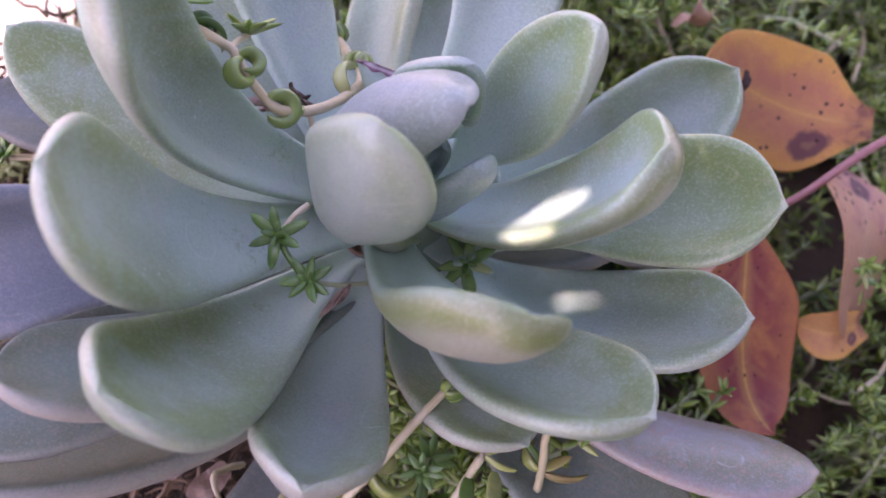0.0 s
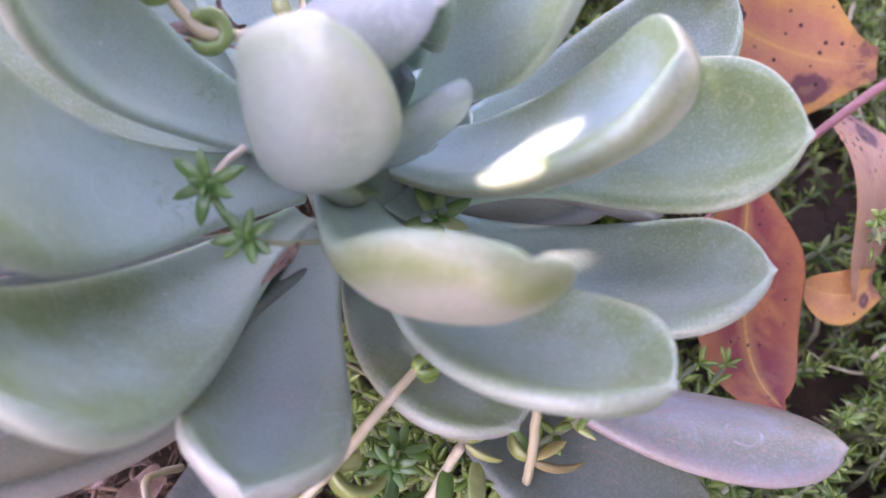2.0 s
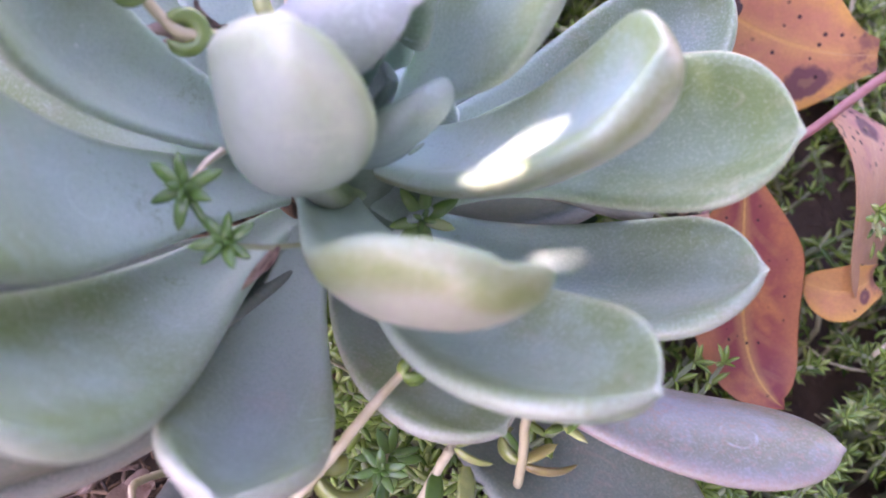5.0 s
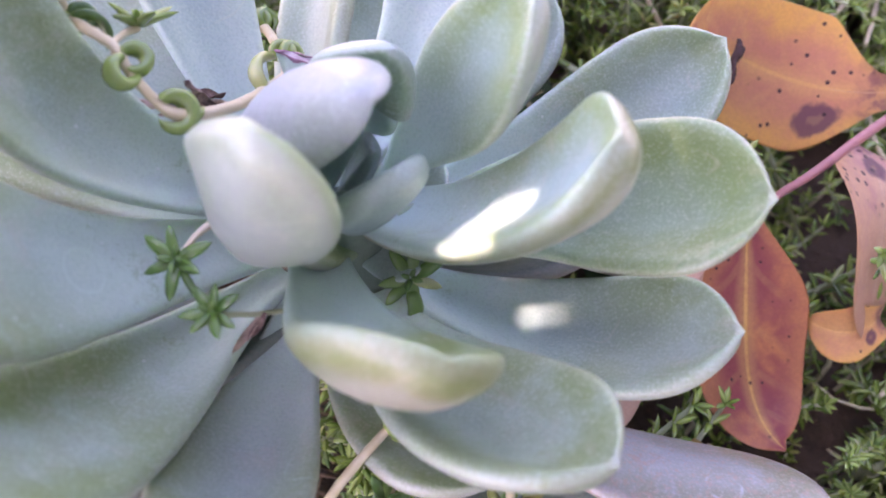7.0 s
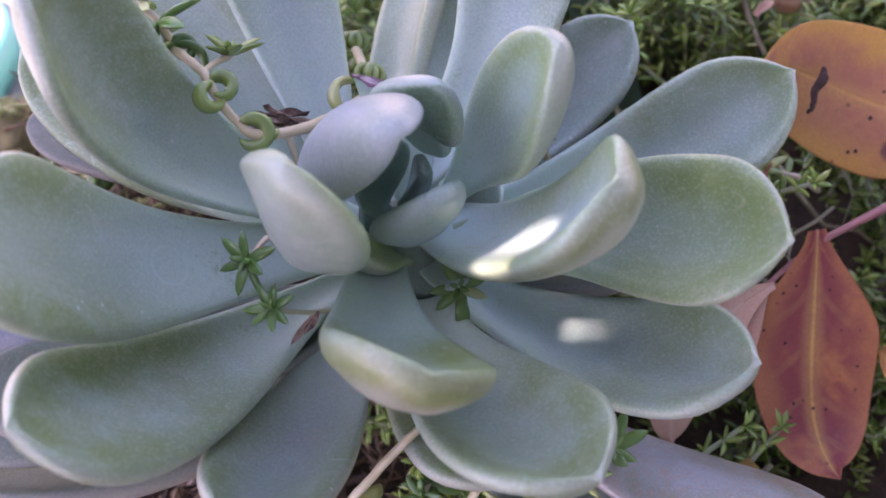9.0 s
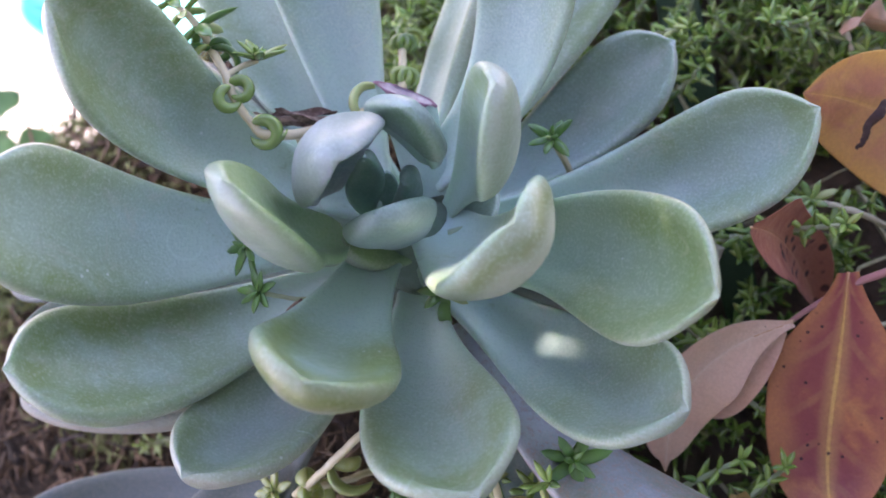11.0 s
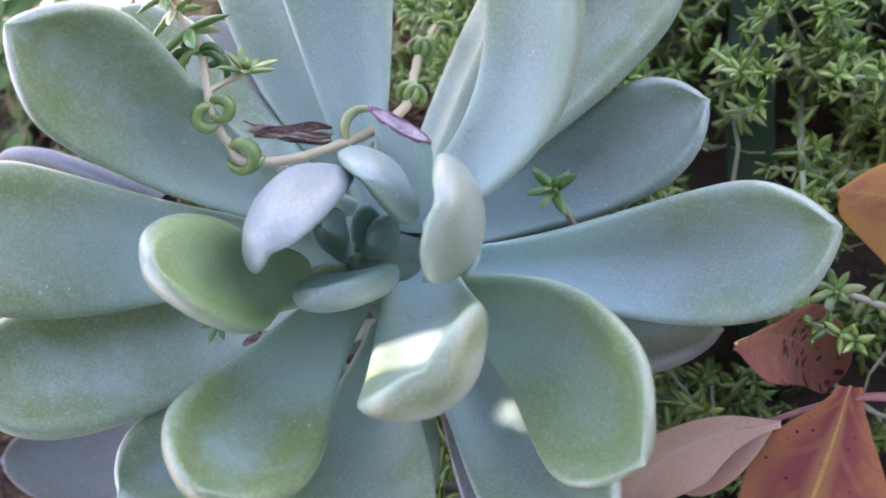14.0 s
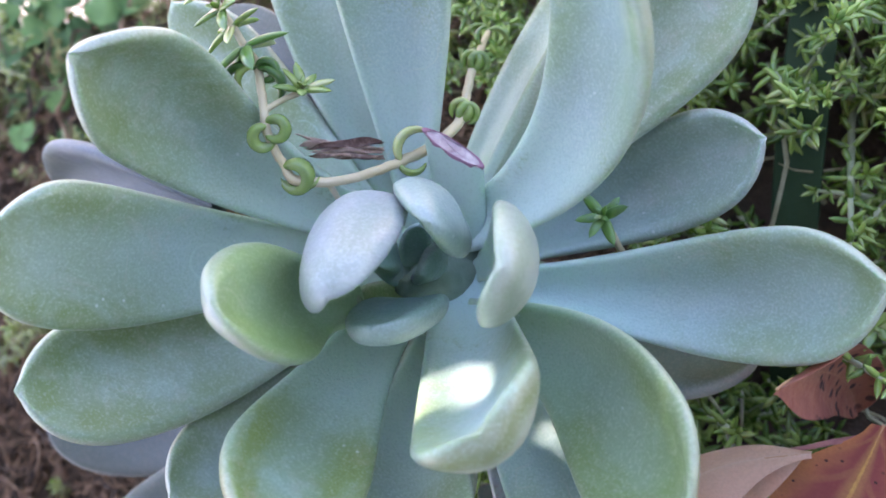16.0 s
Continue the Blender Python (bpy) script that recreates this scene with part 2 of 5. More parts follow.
# Olive crest darkened and cream underside lightened, painting in light from the side.
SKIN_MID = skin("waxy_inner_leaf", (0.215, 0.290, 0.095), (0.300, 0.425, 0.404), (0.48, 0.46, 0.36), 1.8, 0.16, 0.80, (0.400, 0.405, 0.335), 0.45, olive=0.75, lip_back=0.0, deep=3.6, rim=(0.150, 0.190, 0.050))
SKIN_UPRIGHT = skin("waxy_upright_leaf", (0.190, 0.275, 0.105), (0.265, 0.378, 0.332), (0.46, 0.45, 0.35), 1.8, 0.40, 0.80, (0.350, 0.390, 0.340), 0.70, olive=0.30, lip_back=0.6)
# Low light put into the colour: darker olive crest, brighter cream underside.
SKIN_FRONT = skin("waxy_front_leaf", (0.155, 0.212, 0.062), (0.235, 0.340, 0.285), (0.40, 0.36, 0.27), 1.6, 0.75, 0.80, (0.300, 0.285, 0.220), 0.30, olive=1.0, lip_back=0.15, sheen=0.30, deep=5.0, rim=(0.155, 0.185, 0.060))
SKIN_BASE = skin("waxy_pale_base", (0.230, 0.310, 0.220), (0.270, 0.375, 0.332), (0.30, 0.40, 0.36), 0.8, 0.05, 0.10, olive=0.05)
SKIN_TEAL = skin("waxy_cupped_leaf", (0.160, 0.265, 0.140), (0.215, 0.335, 0.299), (0.42, 0.46, 0.42), 1.4, 0.15, 0.70, (0.265, 0.350, 0.350), 0.6, olive=0.30)
SKIN_YOUNG = skin("waxy_young_leaf", (0.240, 0.290, 0.225), (0.320, 0.355, 0.375), (0.44, 0.45, 0.45), 1.3, 0.25, 0.50, (0.275, 0.300, 0.345), 0.5, 0.30, olive=0.25)
# Lower leaves, pink-rimmed with age; colours darkened to stand in for shade beneath.
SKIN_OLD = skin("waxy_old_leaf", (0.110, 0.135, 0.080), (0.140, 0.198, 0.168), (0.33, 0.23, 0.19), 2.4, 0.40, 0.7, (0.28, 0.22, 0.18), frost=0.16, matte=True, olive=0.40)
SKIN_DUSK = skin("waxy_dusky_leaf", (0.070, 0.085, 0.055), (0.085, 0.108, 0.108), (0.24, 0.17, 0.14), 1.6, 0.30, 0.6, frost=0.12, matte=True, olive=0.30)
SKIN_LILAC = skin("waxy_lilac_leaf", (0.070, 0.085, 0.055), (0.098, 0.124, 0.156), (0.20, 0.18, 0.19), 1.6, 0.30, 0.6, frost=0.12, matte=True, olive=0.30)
SKIN_PINK = skin("waxy_pink_leaf", (0.165, 0.170, 0.110), (0.255, 0.298, 0.345), (0.35, 0.20, 0.165), 3.0, 0.90, 0.9, (0.30, 0.18, 0.16), 1.0, frost=0.42, olive=0.10)
STONECROP = sappy("stonecrop_leaf", (0.300, 0.400, 0.105), (0.075, 0.155, 0.035), rough=0.20)
SPRIG = sappy("sprig_leaf", (0.095, 0.205, 0.040), (0.045, 0.125, 0.024))
CURL = sappy("curled_leaf", (0.230, 0.310, 0.085), (0.110, 0.190, 0.045), rough=0.22)
SPRIG_YELLOW = sappy("yellowed_sprig_leaf", (0.330, 0.340, 0.110), (0.180, 0.215, 0.060))
SPRIG_BROWN = sappy("browned_sprig_leaf", (0.330, 0.270, 0.090), (0.200, 0.130, 0.060), (0.34, 0.33, 0.13))
STEM = plain("pale_stem", (0.48, 0.40, 0.24), (0.64, 0.55, 0.40), 160, 0.4, 0.0002)
STALK = plain("green_stalk", (0.28, 0.33, 0.17), (0.40, 0.43, 0.26), 300, 0.5)
HEART = plain("rosette_stem", (0.12, 0.18, 0.13), (0.18, 0.25, 0.19), 300, 0.6)
SCAB = plain("dark_scab", (0.05, 0.022, 0.018), (0.12, 0.05, 0.04), 900, 0.8, 0.0003)
STRAW = plain("dry_stem", (0.30, 0.27, 0.14), (0.50, 0.46, 0.28), 400, 0.6)
SOIL = plain("soil", (0.030, 0.020, 0.014), (0.095, 0.062, 0.040), 160, 0.95, 0.002)
FIBRE = plain("dry_moss", (0.045, 0.026, 0.016), (0.26, 0.150, 0.085), 200, 0.9)
MOSS = plain("green_moss", (0.14, 0.15, 0.04), (0.34, 0.32, 0.12), 200, 0.85)
CLOD = plain("mossy_earth", (0.16, 0.105, 0.055), (0.30, 0.25, 0.11), 130, 0.95, 0.002)
BARK = plain("dried_bract", (0.10, 0.050, 0.040), (0.50, 0.35, 0.29), 420, 0.8, 0.0008)
SCAR = plain("dried_cut", (0.34, 0.22, 0.26), (0.58, 0.50, 0.50), 350, 0.5, 0.0004)
SCAR_RIM = plain("dried_rim", (0.10, 0.040, 0.060), (0.30, 0.15, 0.21), 600, 0.6, 0.0005)
RIB = plain("leaf_rib", (0.56, 0.27, 0.14), (0.70, 0.40, 0.19), 250, 0.5, 0.0002)
TWIG = plain("red_stalk", (0.24, 0.075, 0.085), (0.38, 0.16, 0.15), 250, 0.45, 0.0003)
PAVING = plain("pale_paving", (0.36, 0.33, 0.30), (0.48, 0.44, 0.40), 9, 0.85, 0.002)
BLADE = plain("strap_leaf", (0.010, 0.032, 0.010), (0.022, 0.056, 0.018), 60, 0.75)
TEAL = plain("teal_plastic", (0.10, 0.50, 0.46), (0.14, 0.56, 0.52), 12, 0.4)
HERB = plain("herb_leaf", (0.045, 0.115, 0.028), (0.095, 0.195, 0.045), 90, 0.75)
# Leaves of the unseen foliage added to shade the bed.
SHADE_SHRUB = plain("shade_shrub_leaf", (0.05, 0.09, 0.03), (0.09, 0.14, 0.05), 40, 0.5)
FALL_ORANGE = autumn("autumn_orange", (0.72, 0.370, 0.140), (0.62, 0.250, 0.150), (0.82, 0.46, 0.16), (0.66, 0.28, 0.17), 0.50, 0.20, (0.78, 0.42, 0.11), (0.06, 0.50), (0.24, 0.22, 0.080, 0.55))
FALL_PURPLE = autumn("autumn_purple", (0.64, 0.240, 0.085), (0.34, 0.075, 0.072), (0.82, 0.50, 0.14), (0.46, 0.14, 0.10), 0.42, 0.14, (0.56, 0.210, 0.085), (0.15, 0.95))
FALL_PINK = autumn("autumn_pink", (0.70, 0.38, 0.24), (0.58, 0.26, 0.24), (0.74, 0.46, 0.30), (0.60, 0.32, 0.30), 0.50, 0.26, (0.68, 0.36, 0.18), (0.0, 0.42), (0.50, 0.17, 0.075, 0.5))
FALL_TAN = autumn("autumn_tan", (0.72, 0.44, 0.31), (0.66, 0.36, 0.25), (0.76, 0.54, 0.40), (0.70, 0.48, 0.36), 0.60, 0.05)
FALL_YELLOW = autumn("autumn_yellow", (0.46, 0.33, 0.08), (0.40, 0.24, 0.07), (0.52, 0.38, 0.14), (0.38, 0.26, 0.09), 0.52, 0.05)
FALL_DARK = autumn("autumn_dark", (0.48, 0.190, 0.120), (0.34, 0.105, 0.085), (0.54, 0.26, 0.15), (0.38, 0.15, 0.12), 0.46, 0.40, None, (0.42, 1.0))


# ---- mesh helpers ----
def link_mesh(name, verts, quads, material, parent=None, label="", uv=None, smooth=True):
    """One mesh object from arrays of corners and of quads (a quad may close to a triangle)."""
    me = bpy.data.meshes.new(name)
    verts, quads = np.asarray(verts, np.float32), np.asarray(quads, np.int32)
    me.vertices.add(len(verts))
    me.vertices.foreach_set("co", verts.ravel())
    me.loops.add(quads.size)
    me.loops.foreach_set("vertex_index", quads.ravel())
    me.polygons.add(len(quads))
    me.polygons.foreach_set("loop_start", np.arange(len(quads), dtype=np.int32) * 4)
    me.polygons.foreach_set("use_smooth", np.full(len(quads), smooth))
    if uv is not None:
        uv = np.asarray(uv, np.float32)
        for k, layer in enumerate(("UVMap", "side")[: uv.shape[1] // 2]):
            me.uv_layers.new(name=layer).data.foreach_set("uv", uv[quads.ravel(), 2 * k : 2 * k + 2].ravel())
    me.update(calc_edges=True)
    me.validate()
    me.materials.append(material)
    return link_data(name, me, parent, label)


def link_data(name, me, parent=None, label="", m=None):
    ob = new(name, me)
    if parent:
        ob.parent = parent
    if m is not None:
        ob.matrix_basis = m
    return tagged(ob, label)


def grid_quads(rows, cols, closed=True):
    """Quads of a tube (closed round) or sheet of rows x cols corners."""
    i, j = np.meshgrid(np.arange(rows - 1), np.arange(cols if closed else cols - 1), indexing="ij")
    k = (j + 1) % cols
    return np.stack([i * cols + j, i * cols + k, (i + 1) * cols + k, (i + 1) * cols + j], -1).reshape(-1, 4)


def spine_frames(p0, p1, p2, p3, s, roll, twist, up):
    """Points, tangents, side and normal vectors along a cubic curve."""
    p0, p1, p2, p3, up = (np.array(p, float) for p in (p0, p1, p2, p3, up))
    s = s[:, None]
    x = (1 - s) ** 3 * p0 + 3 * s * (1 - s) ** 2 * p1 + 3 * s * s * (1 - s) * p2 + s**3 * p3
    d = 3 * (1 - s) ** 2 * (p1 - p0) + 6 * s * (1 - s) * (p2 - p1) + 3 * s * s * (p3 - p2)
    d /= np.linalg.norm(d, axis=1, keepdims=True)
    side = np.cross(p3 - p0, up)
    side = side - d * (d @ side)[:, None]
    side /= np.linalg.norm(side, axis=1, keepdims=True)
    nor = np.cross(side, d)
    a = roll + twist * s
    return x, d, side * np.cos(a) + nor * np.sin(a), nor * np.cos(a) - side * np.sin(a)


AXIS = np.array((-0.0199, 0.0995, 0.9948))


def blade(base, c1, c2, tip, wide, peak, foot, roll, twist, cup, thick, rows=40, half=12, up=AXIS, wave=0.0, point=0.0007, seed=0, lens=0.45, dish=0.0, plump=False, blunt=0.0, crown=0.35, edge=5.0, bead=0.0, cusp=0.5, curl=0.0, scoop=0.0):
    """Corners, quads and UV of a leaf: a curved spine, a width that peaks at `peak`, cupped edges, a plump underside with a rounded rim."""
    s = 1 - (1 - np.linspace(0, 1, rows)) ** 1.5
    x, d, side, nor = spine_frames(base, c1, c2, tip, s, roll, twist, up)
    t = np.clip(s / peak, 0, 1)
    w = np.where(s < peak, foot + (1 - foot) * (3 * t**2 - 2 * t**3) ** 0.8, np.clip(1 - np.clip((s - peak) / (1 - peak), 0, 1) ** (2.3 + 6 * (cusp - 0.5)), 0, 1) ** cusp)
    if blunt:
        w = w * np.sqrt(np.clip(1 - np.clip(1 - s / blunt, 0, 1) ** 2, 0, 1))
    w = np.maximum(w, 0.015) * wide / 2
    q = np.sin(np.linspace(-1, 1, half) * math.pi / 2)
    q = np.concatenate([q, q[-2:0:-1]])
    under = np.zeros(len(q))
    under[half:] = 1
    left = np.linalg.norm(np.diff(x, axis=0), axis=1)
    left = np.append(np.cumsum(left[::-1])[::-1], 0.0)
    inset = np.minimum(w[:, None] * (1 - np.abs(q))[None], left[:, None])
    body = thick * np.minimum(1, (2 * w / wide) ** 0.75)
    fat = np.sqrt(np.clip(1 - q**8, 0, 1)) * (lens + (1 - lens) * (1 - q**2))
    z = w[:, None] * (cup * q[None] ** 2 - dish * (1 - np.abs(q[None]) ** 2.5) * (1 - s[:, None] ** 6)) + body[:, None] * fat[None] * np.where(under, -0.75, 0.25)[None] * np.where(under, 1, lens + (1 - lens) * q**2)[None]
    if plump:
        body = thick * np.minimum(1, (2 * w / wide) ** 0.62)
        fat = np.sqrt(np.clip(1 - np.abs(q) ** edge, 0, 1)) * (0.85 + 0.15 * (1 - q**2))
        roll_over = np.sin(np.minimum(np.abs(q) / 0.93, 1) * math.pi / 2) ** 3.2
        z = w[:, None] * (cup * (0.4 * q**2 + 0.6 * roll_over) - dish * (1 - roll_over))[None] + body[:, None] * fat[None] * np.where(under, crown - 1, crown)[None]
        z = z + bead * np.exp(-((inset / 0.0021) ** 2)) * np.clip(s * 4, 0, 1)[:, None] + curl * w[:, None] * np.maximum(q, 0)[None] ** 2 * s[:, None]
    lift = scoop * cup * wide / 2 * np.where(s > peak, 1 - 2 * w / wide, 0)
    z = z + lift[:, None]
    rng = np.random.default_rng(seed)
    if wave:
        ph = rng.uniform(0, 6.28, 4)
        z = z + wave * np.abs(q)[None] * np.sin(s[:, None] * 9 + ph[0] + np.sign(q)[None] * ph[1]) + 0.6 * wave * np.sin(s[:, None] * 5 + ph[2]) * q[None] ** 2
    v = x[:, None] + side[:, None] * (w[:, None] * q[None])[..., None] + nor[:, None] * z[..., None]
    v[-1] = x[-1] + d[-1] * point + nor[-1] * lift[-1]
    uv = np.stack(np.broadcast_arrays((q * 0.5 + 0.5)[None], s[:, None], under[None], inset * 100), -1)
    return v.reshape(-1, 3), grid_quads(rows, len(q)), uv.reshape(-1, 4)


def tube(points, radii, sides=8, bend=0.0, seed=0, steps=6):
    """Corners and quads of a stem through the points (smoothed), closed at its ends."""
    p, r = np.array(points, float), np.array(radii, float)
    n = len(p)
    t = np.linspace(0, n - 1, (n - 1) * steps + 1)
    i = np.clip(t.astype(int), 0, n - 2)
    f = (t - i)[:, None]
    a, b, c, d = p[np.maximum(i - 1, 0)], p[i], p[i + 1], p[np.minimum(i + 2, n - 1)]
    x = 0.5 * (2 * b + (c - a) * f + (2 * a - 5 * b + 4 * c - d) * f**2 + (3 * b - a - 3 * c + d) * f**3)
    rad = np.interp(t, np.arange(n), r)
    if bend:
        x = x + np.random.default_rng(seed).normal(0, bend, x.shape)
    g = np.gradient(x, axis=0)
    g /= np.linalg.norm(g, axis=1, keepdims=True)
    ref = np.array((0.31, 0.77, 0.55))
    u = np.cross(g, ref)
    u /= np.linalg.norm(u, axis=1, keepdims=True)
    w = np.cross(g, u)
    ang = np.arange(sides) * 2 * math.pi / sides
    x = np.concatenate([x[:1], x, x[-1:]])
    rad = np.concatenate([[1e-5], rad, [1e-5]])
    u, w = (np.concatenate([k[:1], k, k[-1:]]) for k in (u, w))
    v = x[:, None] + rad[:, None, None] * (np.cos(ang)[None, :, None] * u[:, None] + np.sin(ang)[None, :, None] * w[:, None])
    return v.reshape(-1, 3), grid_quads(len(x), sides)


def joined(pieces):
    """Several (corners, quads) as one."""
    vs, qs, k = [], [], 0
    for v, q in pieces:
        vs.append(v), qs.append(q + k)
        k += len(v)
    return np.concatenate(vs), np.concatenate(qs)


# ---- ground ----
def bank_height(x, y):
    """The planting bed, which falls away to the paving at its edge."""
    d = -0.8 * x + 0.6 * y
    edge = max(d - 0.115 - 0.012 * math.sin(14 * (0.6 * x + 0.8 * y)), math.hypot(x, y) - 0.75, 0)
    fall = min(edge / 0.10, 1.0)
    lump = 0.006 * noise.noise(Vector((x * 22, y * 22, 0))) + 0.003 * noise.noise(Vector((x * 70, y * 70, 3)))
    return -0.024 + lump - 0.30 * (fall * fall * (3 - 2 * fall))


def build_ground():
    n = 150
    lin = np.linspace(-1, 1, n)
    lin = np.sign(lin) * (0.35 * np.abs(lin) + 0.65 * np.abs(lin) ** 3)
    v = [(x, y, bank_height(x, y)) for x in lin for y in lin]
    tagged(link_mesh("planting_bed", v, grid_quads(n, n, False)[:, ::-1], SOIL), "dark crumbly garden soil of a raised planting bed", "soil", kind="structure")
    m = 40
    far = np.linspace(-1, 1, m)
    far = np.sign(far) * (1.5 * np.abs(far) + 300 * np.abs(far) ** 6)
    v = [(x, y, -0.285 + 0.002 * noise.noise(Vector((x * 3, y * 3, 0)))) for x in far for y in far]
    tagged(link_mesh("ground", v, grid_quads(m, m, False)[:, ::-1], PAVING), "pale sunlit paving below the planting bed", "paving", kind="structure")


build_ground()


# ---- the rosette ----
rosette = tagged(new("succulent_rosette"), "large blue-green waxy succulent rosette with pale leaf margins", "succulent plant")


def rosette_leaf(base, c1, c2, tip, wide, peak, foot, roll, twist, cup, thick=0.0042, material=None, label="", name="leaf", bead=0.0003, **more):
    v, q, uv = blade(base, c1, c2, tip, wide, peak, foot, roll, twist, cup, thick, half=20, bead=bead, **more)
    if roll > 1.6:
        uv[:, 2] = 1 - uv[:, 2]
    return link_mesh(name, v, q, material or SKIN, rosette, label, uv)


rosette_leaf((-0.0069, -0.0167, 0.0595), (-0.0168, -0.0241, 0.0725), (-0.0060, -0.0175, 0.0761), (-0.0085, -0.0202, 0.0993), 0.0208, 0.682, 0.476, 0.415, 0.034, 0.169, 0.0068, SKIN_BOWL, dish=0.218, curl=-0.727, plump=True, point=0.0002, blunt=0.10, edge=6.0)
rosette_leaf((-0.0202, -0.0114, 0.0546), (-0.0180, -0.0029, 0.0666), (-0.0103, -0.0053, 0.0787), (0.0009, -0.0093, 0.0924), 0.0203, 0.541, 0.458, 3.260, -0.089, 0.277, 0.0062, SKIN_YOUNG, dish=0.06, plump=True, point=0.0002, blunt=0.10, edge=6.0)
rosette_leaf((-0.0009, 0.0031, 0.0588), (-0.0063, 0.0081, 0.0706), (-0.0064, 0.0039, 0.0630), (-0.0004, 0.0063, 0.0788), 0.0167, 0.561, 0.421, -0.433, -0.093, 0.207, 0.0058, SKIN_TEAL, dish=-0.024, curl=-0.312, plump=True, point=0.0002, blunt=0.10, edge=6.0)
rosette_leaf((0.0011, -0.0100, 0.0574), (-0.0010, -0.0084, 0.0650), (0.0028, -0.0109, 0.0715), (0.0049, -0.0120, 0.0798), 0.0164, 0.436, 0.627, -0.041, 0.008, -0.010, 0.0056, SKIN_TEAL, dish=0.107, curl=-0.139, plump=True, point=0.0002, blunt=0.10, edge=6.0)
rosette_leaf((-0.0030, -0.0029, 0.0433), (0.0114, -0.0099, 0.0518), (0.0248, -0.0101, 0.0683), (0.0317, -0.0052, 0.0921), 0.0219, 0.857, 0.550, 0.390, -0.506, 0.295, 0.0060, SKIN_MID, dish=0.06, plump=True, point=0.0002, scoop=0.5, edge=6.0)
rosette_leaf((0.0003, -0.0002, 0.0461), (0.0071, 0.0109, 0.0603), (0.0120, 0.0082, 0.0692), (0.0163, 0.0120, 0.0910), 0.0195, 0.659, 0.220, -0.539, 0.369, 0.221, 0.0062, SKIN_UPRIGHT, dish=0.024, curl=0.041, plump=True, point=0.0002, edge=6.0)
rosette_leaf((-0.0090, -0.0093, 0.0424), (0.0042, -0.0385, 0.0678), (0.0097, -0.0338, 0.0741), (0.0179, -0.0394, 0.0956), 0.0233, 0.741, 0.364, 0.380, 0.194, 0.207, 0.0060, SKIN_FRONT, dish=0.081, curl=-0.042, plump=True, point=0.0002, scoop=0.7, edge=8.0)
rosette_leaf((-0.0073, 0.0042, 0.0463), (0.0063, 0.0271, 0.0557), (0.0020, 0.0451, 0.0712), (-0.0103, 0.0534, 0.0888), 0.0243, 0.742, 0.410, 0.222, 0.024, 0.086, 0.0042, SKIN_PALE, dish=0.17, plump=True, point=0.0002, edge=8.0)
rosette_leaf((0.0067, -0.0081, 0.0466), (0.0266, 0.0078, 0.0485), (0.0377, 0.0028, 0.0576), (0.0553, 0.0024, 0.0735), 0.0242, 0.752, 0.447, -0.423, 0.276, 0.230, 0.0038, SKIN_GREEN, dish=0.17, plump=True, crown=0.5, cusp=0.60, edge=10.0)
rosette_leaf((-0.0177, -0.0067, 0.0450), (-0.0417, -0.0190, 0.0653), (-0.0571, -0.0122, 0.0780), (-0.0505, -0.0105, 0.1048), 0.0235, 0.743, 0.373, 0.271, -0.172, 0.481, 0.0050, SKIN, dish=0.02, plump=True, crown=0.5, cusp=0.60, edge=10.0)
rosette_leaf((-0.0147, -0.0125, 0.0440), (-0.0405, -0.0370, 0.0616), (-0.0351, -0.0401, 0.0866), (-0.0441, -0.0411, 0.1033), 0.0255, 0.718, 0.386, 0.201, 0.272, -0.028, 0.0050, SKIN, dish=0.17, plump=True, crown=0.5, cusp=0.60, edge=10.0)
rosette_leaf((-0.0113, -0.0169, 0.0394), (-0.0219, -0.0341, 0.0466), (-0.0246, -0.0547, 0.0571), (-0.0302, -0.0623, 0.0902), 0.0244, 0.785, 0.265, -0.282, 0.505, 0.068, 0.0050, SKIN, dish=0.17, plump=True, crown=0.5, cusp=0.60, edge=10.0)
rosette_leaf((-0.0073, -0.0189, 0.0407), (-0.0063, -0.0408, 0.0383), (-0.0054, -0.0546, 0.0503), (-0.0040, -0.0639, 0.0712), 0.0218, 0.731, 0.328, 0.006, 0.020, 0.251, 0.0050, SKIN_ROSE, dish=0.17, plump=True, crown=0.5, cusp=0.60, edge=10.0)
rosette_leaf((0.0030, -0.0174, 0.0418), (0.0138, -0.0323, 0.0484), (0.0258, -0.0375, 0.0617), (0.0406, -0.0396, 0.0761), 0.0248, 0.706, 0.382, 0.250, -0.076, 0.230, 0.0050, SKIN, dish=0.17, plump=True, crown=0.5, cusp=0.60, edge=10.0)
rosette_leaf((0.0048, -0.0128, 0.0398), (0.0268, -0.0149, 0.0357), (0.0438, -0.0177, 0.0445), (0.0580, -0.0129, 0.0605), 0.0224, 0.729, 0.386, 0.262, -0.211, 0.214, 0.0050, SKIN_BLUE, dish=0.17, plump=True, crown=0.5, cusp=0.60, edge=10.0)
rosette_leaf((0.0018, -0.0024, 0.0407), (0.0210, 0.0155, 0.0295), (0.0393, 0.0321, 0.0270), (0.0509, 0.0460, 0.0467), 0.0239, 0.719, 0.320, -0.192, -0.053, 0.373, 0.0050, SKIN_BLUE, dish=0.17, plump=True, crown=0.5, cusp=0.60, edge=10.0)
rosette_leaf((-0.0034, 0.0003, 0.0386), (0.0026, 0.0178, 0.0241), (0.0093, 0.0356, 0.0262), (0.0192, 0.0511, 0.0388), 0.0207, 0.721, 0.316, -0.072, -0.034, 0.245, 0.0050, SKIN_SLATE, dish=0.17, plump=True, crown=0.5, cusp=0.60, edge=10.0)
